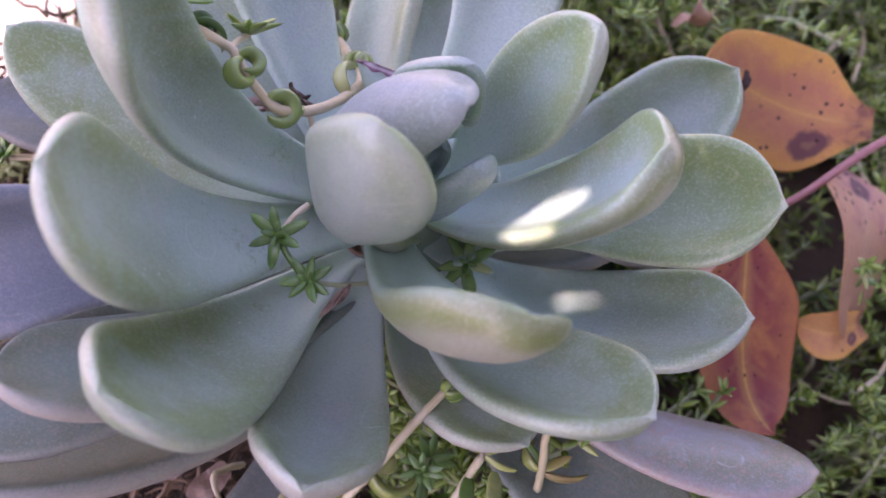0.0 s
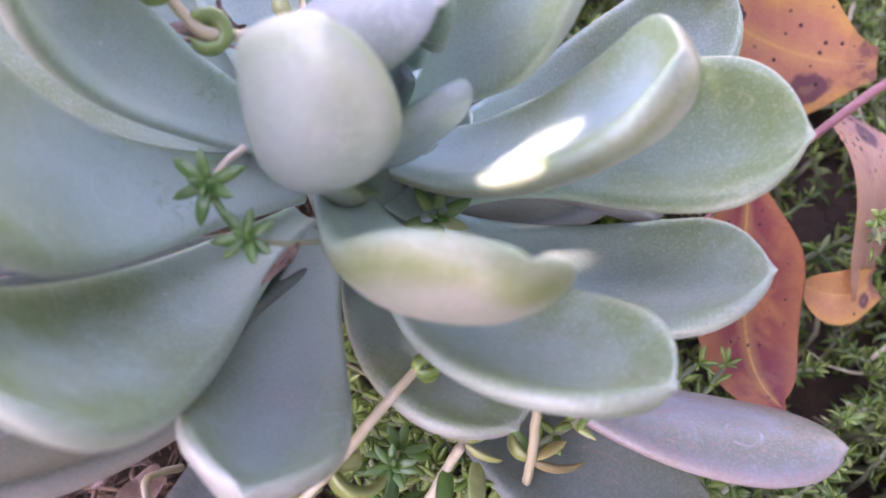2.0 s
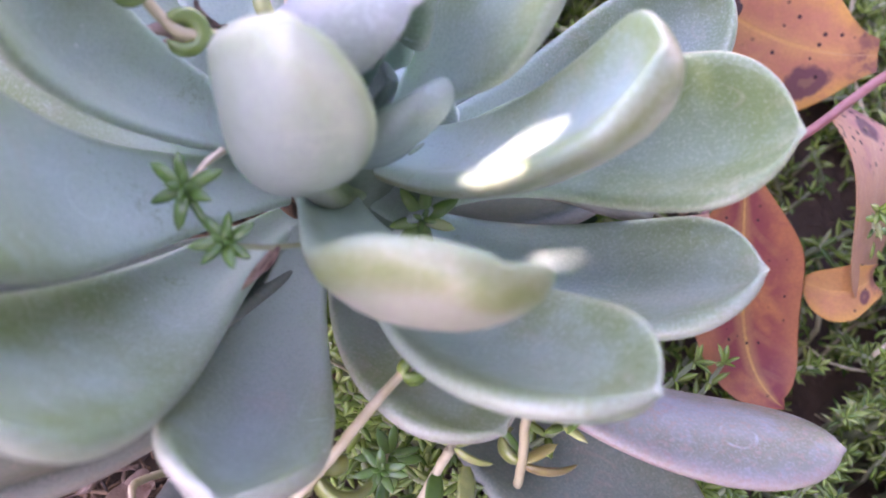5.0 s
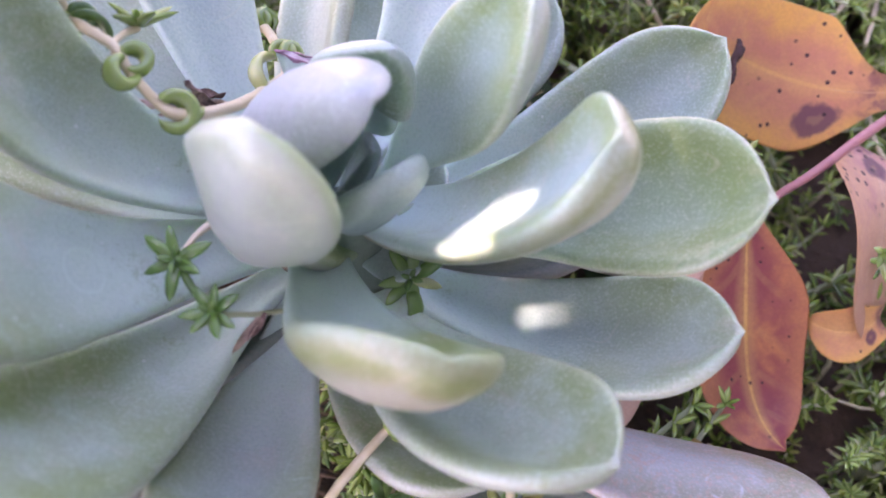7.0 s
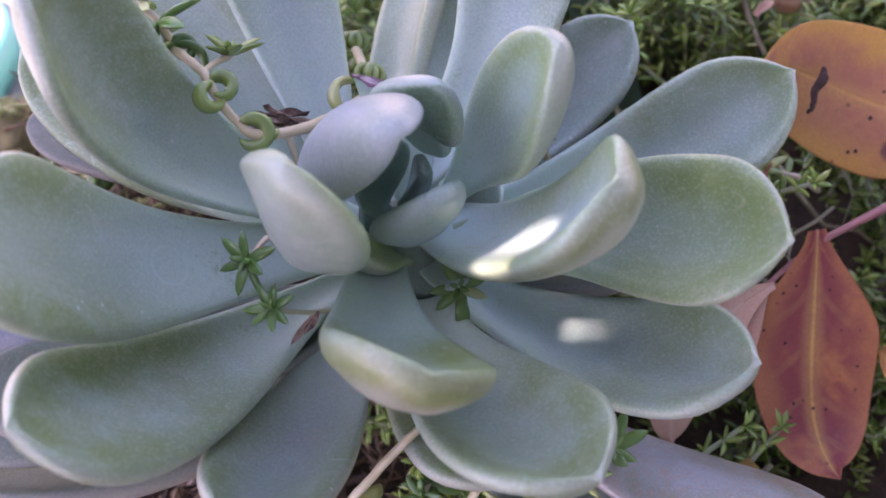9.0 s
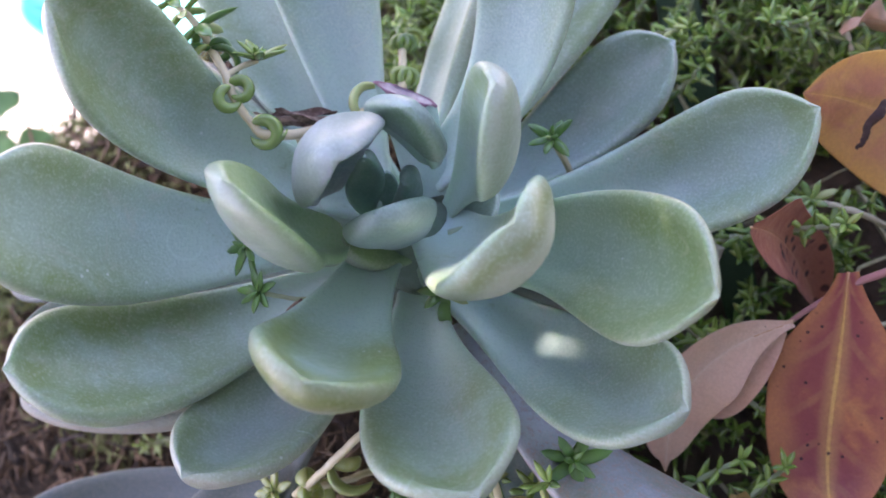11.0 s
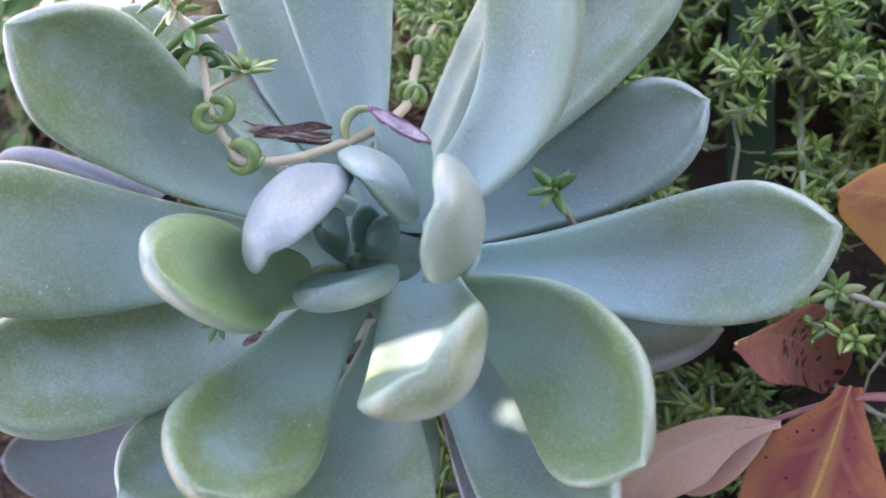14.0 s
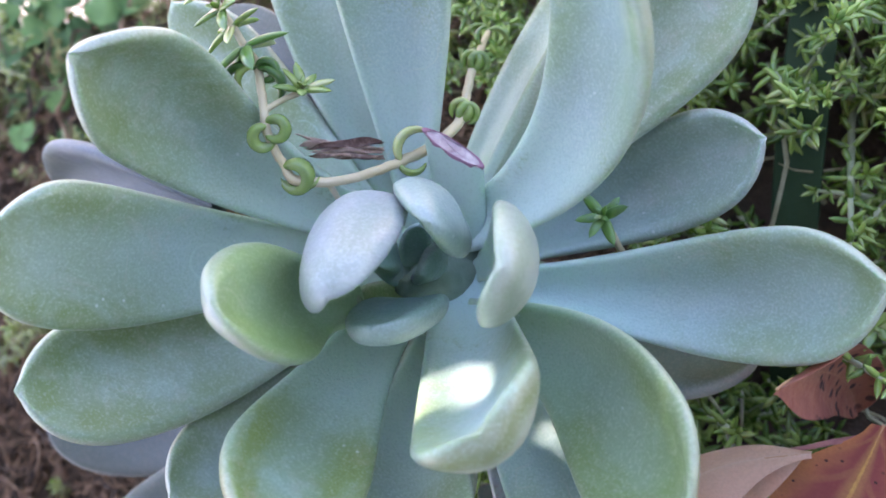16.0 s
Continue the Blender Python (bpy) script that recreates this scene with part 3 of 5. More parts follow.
rosette_leaf((-0.0152, -0.0054, 0.0401), (-0.0344, 0.0136, 0.0498), (-0.0474, 0.0336, 0.0642), (-0.0634, 0.0493, 0.0806), 0.0227, 0.701, 0.275, -0.039, -0.298, 0.106, 0.0050, SKIN_PALE, dish=0.17, plump=True, crown=0.5, cusp=0.60, edge=10.0)
rosette_leaf((-0.0086, -0.0046, 0.0398), (-0.0206, 0.0162, 0.0326), (-0.0249, 0.0394, 0.0381), (-0.0218, 0.0628, 0.0504), 0.0216, 0.685, 0.348, 0.630, 0.340, 0.120, 0.0050, SKIN, dish=0.17, plump=True, crown=0.5, cusp=0.60, edge=10.0)
rosette_leaf((-0.0058, -0.0015, 0.0415), (-0.0121, 0.0238, 0.0346), (-0.0085, 0.0477, 0.0357), (-0.0007, 0.0702, 0.0471), 0.0236, 0.674, 0.338, -0.049, -0.026, 0.114, 0.0050, SKIN, dish=0.17, plump=True, crown=0.5, cusp=0.60, edge=10.0)
rosette_leaf((-0.0089, -0.0054, 0.0339), (-0.0364, 0.0021, 0.0476), (-0.0619, 0.0186, 0.0554), (-0.0896, 0.0408, 0.0609), 0.0238, 0.665, 0.339, -0.065, -0.062, 0.127, 0.0050, SKIN, dish=0.17, plump=True, crown=0.5, cusp=0.60, edge=10.0)
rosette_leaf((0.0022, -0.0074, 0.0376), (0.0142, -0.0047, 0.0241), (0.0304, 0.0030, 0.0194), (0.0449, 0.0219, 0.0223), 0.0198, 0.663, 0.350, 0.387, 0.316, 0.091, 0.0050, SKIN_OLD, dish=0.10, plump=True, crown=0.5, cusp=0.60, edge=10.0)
rosette_leaf((-0.0006, -0.0169, 0.0352), (0.0038, -0.0285, 0.0342), (0.0161, -0.0347, 0.0398), (0.0281, -0.0428, 0.0480), 0.0223, 0.687, 0.377, -0.006, 0.146, 0.116, 0.0050, SKIN_ROSE, dish=0.17, plump=True, crown=0.5, cusp=0.60, edge=10.0)
rosette_leaf((-0.0097, -0.0091, 0.0432), (-0.0334, -0.0113, 0.0541), (-0.0585, -0.0113, 0.0511), (-0.0786, -0.0051, 0.0628), 0.0196, 0.671, 0.373, -0.113, 0.659, -0.226, 0.0050, SKIN, dish=0.178, curl=-0.216, plump=True, crown=0.5, cusp=0.60, edge=10.0)
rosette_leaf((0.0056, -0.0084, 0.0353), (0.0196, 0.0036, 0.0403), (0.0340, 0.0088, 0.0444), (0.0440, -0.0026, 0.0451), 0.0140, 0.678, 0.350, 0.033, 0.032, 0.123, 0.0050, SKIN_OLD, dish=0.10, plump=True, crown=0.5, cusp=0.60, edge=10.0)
rosette_leaf((0.0087, -0.0171, 0.0286), (0.0353, -0.0313, 0.0296), (0.0590, -0.0324, 0.0287), (0.0845, -0.0280, 0.0361), 0.0234, 0.688, 0.299, 0.926, -0.397, -0.060, 0.0050, SKIN_PINK, "lavender-pink lower leaf", dish=-0.06, plump=True, crown=0.5, cusp=0.60, edge=6.0, bead=0.0)
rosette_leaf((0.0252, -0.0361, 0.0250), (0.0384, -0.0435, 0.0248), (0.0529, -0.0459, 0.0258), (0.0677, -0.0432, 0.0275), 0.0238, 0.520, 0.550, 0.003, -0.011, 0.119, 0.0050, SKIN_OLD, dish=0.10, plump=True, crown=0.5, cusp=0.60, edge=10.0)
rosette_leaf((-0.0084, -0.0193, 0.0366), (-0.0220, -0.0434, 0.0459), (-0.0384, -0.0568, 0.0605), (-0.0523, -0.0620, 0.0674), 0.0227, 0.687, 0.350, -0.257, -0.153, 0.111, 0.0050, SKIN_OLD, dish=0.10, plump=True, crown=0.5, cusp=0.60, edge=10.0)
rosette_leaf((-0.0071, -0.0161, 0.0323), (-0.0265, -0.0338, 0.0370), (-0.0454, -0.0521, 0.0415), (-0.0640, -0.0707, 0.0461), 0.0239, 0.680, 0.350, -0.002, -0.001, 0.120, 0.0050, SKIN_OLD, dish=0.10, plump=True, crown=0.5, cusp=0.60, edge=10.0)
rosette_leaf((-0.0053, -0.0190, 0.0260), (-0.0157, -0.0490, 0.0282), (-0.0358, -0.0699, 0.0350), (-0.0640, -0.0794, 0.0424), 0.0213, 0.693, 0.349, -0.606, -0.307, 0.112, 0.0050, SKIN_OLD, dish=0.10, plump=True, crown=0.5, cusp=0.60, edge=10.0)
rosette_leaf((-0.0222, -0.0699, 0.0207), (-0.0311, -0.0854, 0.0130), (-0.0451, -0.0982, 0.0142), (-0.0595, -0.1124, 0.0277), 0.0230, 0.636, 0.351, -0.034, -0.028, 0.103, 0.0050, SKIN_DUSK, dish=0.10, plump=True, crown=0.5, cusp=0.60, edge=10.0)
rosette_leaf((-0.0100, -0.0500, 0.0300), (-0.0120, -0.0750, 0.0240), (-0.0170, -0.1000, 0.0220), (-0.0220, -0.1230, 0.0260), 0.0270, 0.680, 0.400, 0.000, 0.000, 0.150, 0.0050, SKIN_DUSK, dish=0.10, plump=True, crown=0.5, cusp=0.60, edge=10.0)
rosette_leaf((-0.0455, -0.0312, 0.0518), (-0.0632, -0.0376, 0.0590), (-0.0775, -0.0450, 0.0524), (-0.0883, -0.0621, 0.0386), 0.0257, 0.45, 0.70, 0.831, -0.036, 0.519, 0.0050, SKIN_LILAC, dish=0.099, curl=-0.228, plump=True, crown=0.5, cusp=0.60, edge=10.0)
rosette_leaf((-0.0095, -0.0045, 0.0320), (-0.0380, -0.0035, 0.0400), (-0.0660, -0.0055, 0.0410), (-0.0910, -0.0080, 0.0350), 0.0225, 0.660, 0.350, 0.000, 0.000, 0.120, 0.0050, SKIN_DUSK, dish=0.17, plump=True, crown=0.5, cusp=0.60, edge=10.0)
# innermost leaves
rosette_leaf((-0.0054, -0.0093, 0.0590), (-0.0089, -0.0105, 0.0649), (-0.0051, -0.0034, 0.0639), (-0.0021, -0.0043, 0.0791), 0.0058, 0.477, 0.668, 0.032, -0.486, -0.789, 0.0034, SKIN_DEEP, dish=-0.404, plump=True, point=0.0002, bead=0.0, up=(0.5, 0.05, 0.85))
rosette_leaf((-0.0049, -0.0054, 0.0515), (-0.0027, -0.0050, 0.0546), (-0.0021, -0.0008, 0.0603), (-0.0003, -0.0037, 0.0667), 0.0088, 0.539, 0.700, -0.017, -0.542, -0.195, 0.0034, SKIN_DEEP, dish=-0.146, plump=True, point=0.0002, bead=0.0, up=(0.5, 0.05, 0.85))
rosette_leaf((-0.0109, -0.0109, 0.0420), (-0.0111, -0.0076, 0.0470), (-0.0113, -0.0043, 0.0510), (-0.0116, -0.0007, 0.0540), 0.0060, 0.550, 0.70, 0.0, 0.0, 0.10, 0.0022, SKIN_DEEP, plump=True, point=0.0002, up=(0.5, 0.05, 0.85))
rosette_leaf((-0.0010, -0.0020, 0.0430), (0.0030, 0.0000, 0.0460), (0.0060, 0.0020, 0.0480), (0.0100, 0.0040, 0.0500), 0.0150, 0.600, 0.70, 0.0, 0.0, 0.10, 0.0030, SKIN_BASE, plump=True, point=0.0002)
rosette_leaf((0.0000, -0.0080, 0.0430), (0.0040, -0.0085, 0.0450), (0.0080, -0.0090, 0.0470), (0.0120, -0.0100, 0.0485), 0.0150, 0.600, 0.70, 0.0, 0.0, 0.10, 0.0030, SKIN_BASE, plump=True, point=0.0002)
rosette_leaf((-0.0020, -0.0080, 0.0450), (-0.0045, -0.0140, 0.0470), (-0.0068, -0.0165, 0.0530), (-0.0085, -0.0175, 0.0610), 0.0080, 0.600, 0.85, 0.2, 0.0, 0.10, 0.0045, SKIN_BOWL, plump=True, point=0.0002)

v, q = tube([(0.004, -0.002, -0.03), (0.001, -0.005, 0.0), (-0.001, -0.007, 0.03), (-0.0030, -0.0080, 0.041), (-0.0034, -0.0080, 0.047), (-0.0036, -0.0088, 0.0545), (-0.0036, -0.0096, 0.0605)], [0.008, 0.009, 0.010, 0.0105, 0.0060, 0.0030, 0.0012], 20)
link_mesh("stem", v, q, HEART, rosette)


# ---- stub of a cut-off leaf ----
def build_stub():
    a, b = np.array((-0.0060, 0.0010, 0.0440)), np.array((-0.0156, 0.0136, 0.0565))
    wide, rows, n = np.array((0.0108, 0.0017, -0.0046)), 9, 20
    ang = np.arange(n) * 2 * math.pi / n
    d = (b - a) / np.linalg.norm(b - a)
    w = wide / np.linalg.norm(wide)
    w = w - d * (w @ d)
    w /= np.linalg.norm(w)
    k = np.cross(d, w)
    rim = [a + (b - a) * f + (0.0044 + 0.0010 * f) * np.cos(t) * w + (0.0029 - 0.0015 * f) * np.sin(t) * (k + d * 0.45 * f) + (wide * 0.5 * np.cos(t)).dot(d) * d * f for f in np.linspace(0, 1, rows) for t in ang]
    stub = link_mesh("cut_leaf_stub", rim, grid_quads(rows, n), SKIN_BASE, rosette, "pale green stub of a cut-off leaf", uv=[(0.5, 0.3, 0.0, 0.5)] * len(rim))
    top = np.array(rim[-n:])
    mid = top.mean(0)
    rng = np.random.default_rng(4)
    face = [mid + (top - mid) * f + d * h + rng.normal(0, 0.00008, (n, 3)) for f, h in ((0.98, -0.0002), (0.90, 0.0001), (0.6, -0.0003), (0.02, -0.0004))]
    link_mesh("cut_face", np.concatenate(face), grid_quads(4, n), SCAR, stub, "pale pinkish cut surface")
    ragged = rng.normal(0, 1, (n, 1))
    ring = [mid + (top - mid) * f + d * (h + k * 0.0004 * ragged) for f, h, k in ((1.01, -0.0007, 1.8), (1.03, -0.0001, 0.8), (1.0, 0.0002, 0.4), (0.94, 0.0003, 0), (0.86, 0.00015, 0))]
    link_mesh("dried_rim", np.concatenate(ring), grid_quads(5, n), SCAR_RIM, stub, "dry purple-brown rim of the cut")


build_stub()


# ---- stonecrop sprigs on the rosette ----
def small_leaf(length, wide, thick, curl, rings=7, sides=8):
    """A little plump leaf from the origin along +x, its upper side +z, curling down (curl in radians)."""
    s = np.linspace(0, 1, rings)
    ang = -curl * s
    step = length / (rings - 1)
    x = np.concatenate([[0], np.cumsum(np.cos((ang[1:] + ang[:-1]) / 2) * step)])
    z = np.concatenate([[0], np.cumsum(np.sin((ang[1:] + ang[:-1]) / 2) * step)])
    prof = np.sin(np.pi * (0.10 + 0.86 * s) ** 0.9) ** 0.55
    prof[0], prof[-1] = 0.45, 0.12
    t = np.arange(sides) * 2 * math.pi / sides
    flat = np.where(np.sin(t) > 0, 0.55, 1.0)
    v = np.zeros((rings, sides, 3))
    h = prof[:, None] * thick / 2 * (np.sin(t) * flat)[None]
    v[..., 0] = x[:, None] - h * np.sin(ang)[:, None]
    v[..., 1] = prof[:, None] * wide / 2 * np.cos(t)[None]
    v[..., 2] = z[:, None] + h * np.cos(ang)[:, None]
    tip = np.array([[x[-1] + 0.04 * length * math.cos(ang[-1]), 0, z[-1] + 0.04 * length * math.sin(ang[-1])]] * sides)
    return np.concatenate([v.reshape(-1, 3), tip]), grid_quads(rings + 1, sides)


LEAF_MESH = {}


def leaf_data(kind, material):
    key = (kind, material.name)
    if key not in LEAF_MESH:
        size = {"star": (0.0058, 0.0021, 0.0013, 0.45), "short": (0.0042, 0.0017, 0.0012, 0.7), "hook": (0.0132, 0.0044, 0.0036, 5.2), "half": (0.0106, 0.0038, 0.0026, 2.7), "arm": (0.0095, 0.0021, 0.0015, 1.1), "paddle": (0.0090, 0.0034, 0.0014, 0.35)}[kind]
        v, q = small_leaf(*size, rings=18 if kind in ("hook", "half", "arm") else 8)
        ob = link_mesh("leaf", v, q, material)
        LEAF_MESH[key] = ob.data
        bpy.data.objects.remove(ob)
    return LEAF_MESH[key]


def turned(at, out, up, size=1.0):
    """The pose of a leaf at a point that grows along out, its upper side towards up."""
    x = Vector(out).normalized()
    z = (Vector(up) - x * x.dot(Vector(up))).normalized()
    y = z.cross(x)
    m = Matrix((x, y, z)).transposed().to_4x4()
    return Matrix.Translation(at) @ m @ Matrix.Scale(size, 4)


def star(thing, at, axis, material, size=1.0, count=6, spread=68, seed=1, inner=4):
    """A whorled shoot tip: leaves round an axis."""
    rng = random.Random(seed)
    axis = Vector(axis).normalized()
    a = axis.orthogonal().normalized()
    b = axis.cross(a)
    for ring, (n, lean, k) in enumerate(((count, spread, 1.0), (inner, spread * 0.45, 0.62))):
        for i in range(n):
            t = 2 * math.pi * (i + 0.5 * ring) / n + rng.uniform(-0.22, 0.22)
            rad = a * math.cos(t) + b * math.sin(t)
            l = radians(lean + rng.uniform(-14, 14))
            out = axis * math.cos(l) + rad * math.sin(l)
            link_data("leaf", leaf_data("star" if ring == 0 else "short", material), thing, "", turned(Vector(at) + axis * 0.0006 * ring, out, axis * 1.0 - rad * 0.3, size * k * rng.uniform(0.85, 1.1)))


def sprig(label, path, radii, material=None, stem_material=None, name="stonecrop_sprig"):
    thing = tagged(new(name), label, "stonecrop", group="stonecrop sprigs")
    v, q = tube(path, radii, 8, 0.00006, len(path))
    link_mesh("stem", v, q, stem_material or STEM, thing)
    return thing


def hook(thing, at, out, up, material, size=1.0, kind="hook"):
    link_data("leaf", leaf_data(kind, material), thing, "", turned(at, out, up, size))


ACROSS, ALONG = Vector((0.641, 0.664, -0.386)), Vector((-0.691, 0.718, 0.088))


def ring(thing, at, angle, turn, size=1.0, kind="hook", material=None, tilt=0.15):
    """A leaf that curls in the plane of the leaf fan: its first direction in degrees, its turn +1 or -1."""
    t = radians(angle)
    deep = ACROSS.cross(ALONG)
    out = ACROSS * math.cos(t) + ALONG * math.sin(t) + deep * tilt
    curl = (ALONG * math.cos(t) - ACROSS * math.sin(t)) * turn
    link_data("leaf", leaf_data(kind, material or CURL), thing, "", turned(at, out, -curl + deep * tilt, size))


A = sprig("pale pink stonecrop stem with curled green leaves lying across the rosette", [(-0.0383, 0.0325, 0.0316), (-0.0340, 0.0290, 0.0375), (-0.0295, 0.0252, 0.0433), (-0.0258, 0.0213, 0.0458), (-0.0221, 0.0172, 0.0482), (-0.0203, 0.0120, 0.0525), (-0.0205, 0.0068, 0.0572), (-0.0209, 0.0034, 0.0605), (-0.0233, -0.0032, 0.0660), (-0.0273, -0.0078, 0.0702), (-0.0303, -0.0075, 0.0713), (-0.0335, -0.0060, 0.0733), (-0.0363, -0.0041, 0.0750), (-0.0382, -0.0025, 0.0752), (-0.0430, -0.0005, 0.0735), (-0.0470, 0.0013, 0.0725), (-0.0492, 0.0032, 0.0765), (-0.0550, 0.0045, 0.0775), (-0.0610, 0.0055, 0.0775)], [0.0006, 0.0008, 0.0009, 0.0009, 0.0010, 0.0010, 0.0010, 0.0009, 0.0009, 0.0010, 0.0008, 0.0008, 0.0008, 0.0008, 0.0008, 0.0008, 0.0007, 0.0006, 0.0005])
ring(A, (-0.0303, -0.0073, 0.0716), 40, -1, 1.0, tilt=0.30)
ring(A, (-0.0270, -0.0076, 0.0700), -60, 1, 0.45, "half")
ring(A, (-0.0360, -0.0040, 0.0752), 165, 1, 0.80, tilt=0.30)
ring(A, (-0.0366, -0.0036, 0.0750), 55, -1, 0.78, tilt=0.05)
ring(A, (-0.0207, 0.0055, 0.0588), 125, -1, 0.95, "half")
ring(A, (-0.0207, 0.0050, 0.0586), -75, 1, 0.65, "half")
ring(A, (-0.0221, 0.0172, 0.0484), 125, -1, 0.72)
ring(A, (-0.0219, 0.0172, 0.0480), 5, 1, 0.74)
ring(A, (-0.0295, 0.0252, 0.0435), 135, -1, 0.70)
ring(A, (-0.0293, 0.0252, 0.0433), 10, 1, 0.68)
ring(A, (-0.0345, 0.0294, 0.0370), 150, -1, 0.55, "half")
ring(A, (-0.0383, 0.0325, 0.0318), 40, -1, 0.60, "half")
ring(A, (-0.0383, 0.0325, 0.0318), 110, 1, 0.50, "half")
ring(A, (-0.0470, 0.0013, 0.0728), 65, -1, 0.72, material=SPRIG)
ring(A, (-0.0466, 0.0013, 0.0726), 15, -1, 0.85, "half", tilt=0.3, material=SPRIG)
ring(A, (-0.0468, 0.0011, 0.0725), 140, 1, 0.90, "half", tilt=0.3, material=SPRIG)
ring(A, (-0.0472, 0.0014, 0.0730), 175, 1, 0.70, "half", tilt=0.5)
star(A, (-0.0490, 0.0030, 0.0762), (-0.80, 0.25, 0.55), SPRIG, 1.35, 5, 100, 6, 0)
star(A, (-0.0528, 0.0040, 0.0772), (-0.75, 0.25, 0.65), CURL, 1.25, 5, 88, 7, 0)
star(A, (-0.0560, 0.0047, 0.0782), (-0.60, 0.20, 0.75), CURL, 1.05, 6, 80, 4, 3)
star(A, (-0.0612, 0.0056, 0.0778), (-0.60, 0.25, 0.75), CURL, 1.1, 8, 58, 3, 5)
v, q = tube([(-0.0382, -0.0025, 0.0752), (-0.0384, 0.0005, 0.0730), (-0.0380, 0.0035, 0.0706)], [0.0006, 0.0005, 0.0006], 8)
link_mesh("side_shoot", v, q, STEM, A)
star(A, (-0.0381, 0.0038, 0.0704), (-0.25, 0.80, 0.55), CURL, 0.98, 7, 50, 5, 5)
v, q = tube([(-0.0240, -0.0050, 0.0665), (-0.0226, -0.0072, 0.0610), (-0.0205, -0.0100, 0.0530)], [0.0006, 0.0005, 0.0005], 8)
link_mesh("side_shoot", v, q, STEM, A)
C = sprig("dark green stonecrop shoot tip resting on a rosette leaf", [(0.0040, -0.0120, 0.0420), (0.0065, -0.0140, 0.0460), (0.0085, -0.0145, 0.0478)], [0.0006, 0.0007, 0.0007])
star(C, (0.0090, -0.0145, 0.0482), (0.0, -0.35, 0.95), SPRIG, 1.0, 7, 74, 11)
hook(C, (0.0100, -0.0165, 0.0480), (0.45, -0.85, 0.1), (0, 0.2, 1), SPRIG, 0.7, "half")
D = sprig("pair of dark green stonecrop shoot tips between rosette leaves", [(-0.0030, -0.0250, 0.0560), (-0.0095, -0.0300, 0.0612), (-0.0146, -0.0323, 0.0640)], [0.0004, 0.0004, 0.0005], stem_material=STALK)
star(D, (-0.0146, -0.0323, 0.0645), (-0.2, -0.2, 0.95), SPRIG, 0.80, 7, 62, 12)
v, q = tube([(-0.0146, -0.0323, 0.0642), (-0.0185, -0.0297, 0.0640), (-0.0219, -0.0266, 0.0640)], [0.0006, 0.0006, 0.0006], 8)
link_mesh("side_shoot", v, q, SPRIG, D)
v, q = tube([(-0.0219, -0.0266, 0.0640), (-0.0205, -0.0230, 0.0655), (-0.0190, -0.0200, 0.0650)], [0.0005, 0.0005, 0.0006], 8)
link_mesh("side_shoot", v, q, STEM, D)
star(D, (-0.0219, -0.0266, 0.0646), (-0.2, -0.25, 0.95), SPRIG, 0.94, 6, 72, 13)
for i, (p, e) in enumerate((((-0.0085, -0.0295, 0.0612), (-0.0100, -0.0330, 0.0585)), ((-0.0092, -0.0300, 0.0608), (-0.0118, -0.0352, 0.0570)))):
    p, e = Vector(p), Vector(e)
    v, q, uv = blade(p, p.lerp(e, 0.3) + Vector((0.0004, 0, 0.0003)), p.lerp(e, 0.7) + Vector((-0.0003, 0, 0.0004)), e, 0.0013, 0.5, 0.4, 0.3, 1.0, 0.8, 0.0005, rows=16, half=6, seed=i)
    link_mesh("dry_leaf", v, q, BARK, D, "withered brown leaf", uv)
E_ = sprig("stonecrop shoot tip standing between back leaves of the rosette", [(0.0150, 0.0185, 0.0290), (0.0120, 0.0205, 0.0360), (0.0089, 0.0222, 0.0410)], [0.0006, 0.0007, 0.0006])
star(E_, (0.0089, 0.0222, 0.0413), (-0.1, 0.15, 1), SPRIG, 0.95, 6, 62, 15)
F_ = sprig("bright green stonecrop shoot tip below the front leaves", [(0.0300, -0.0350, 0.0100), (0.0400, -0.0300, 0.0280), (0.0425, -0.0290, 0.0345)], [0.0007, 0.0007, 0.0007])
star(F_, (0.0426, -0.0289, 0.0350), (0.3, -0.1, 0.95), SPRIG, 1.15, 7, 66, 17)
G = sprig("pale stonecrop stem hanging from under the front leaves", [(0.0150, -0.0330, 0.0470), (0.0120, -0.0386, 0.0472), (0.0085, -0.0455, 0.0456), (0.0050, -0.0530, 0.0420), (0.0020, -0.0585, 0.0380), (-0.0020, -0.0640, 0.0330)], [0.0006, 0.0007, 0.0008, 0.0008, 0.0008, 0.0007])
hook(G, (0.0120, -0.0384, 0.0474), (-0.3, 0.8, 0.4), (-0.8, -0.3, 0.4), CURL, 0.70)
hook(G, (0.0122, -0.0386, 0.0474), (0.9, -0.2, 0.1), (0.2, -0.9, 0.3), CURL, 0.75, "half")
hook(G, (0.0046, -0.0534, 0.0400), (0.9, 0.3, 0.3), (0.3, -0.2, 0.9), SPRIG_YELLOW, 0.75, "half")
hook(G, (0.0040, -0.0540, 0.0398), (0.4, -0.9, 0.0), (-0.8, -0.3, 0.3), SPRIG_YELLOW, 1.15, "half")
hook(G, (0.0010, -0.0600, 0.0370), (-0.7, 0.2, 0.4), (0, 0, 1), SPRIG_YELLOW, 0.8)
hook(G, (0.0000, -0.0612, 0.0360), (0.3, -0.8, 0.4), (-0.6, 0, 0.8), SPRIG_YELLOW, 0.8)
v, q, uv = blade((0.0128, -0.0352, 0.0515), (0.0123, -0.0346, 0.0522), (0.0118, -0.0338, 0.0525), (0.0114, -0.0328, 0.0524), 0.0021, 0.4, 0.3, 0.4, 0.5, 0.4, 0.0012, rows=14, half=6)
link_mesh("bud", v, q, BARK, G, "shrivelled brown bud")
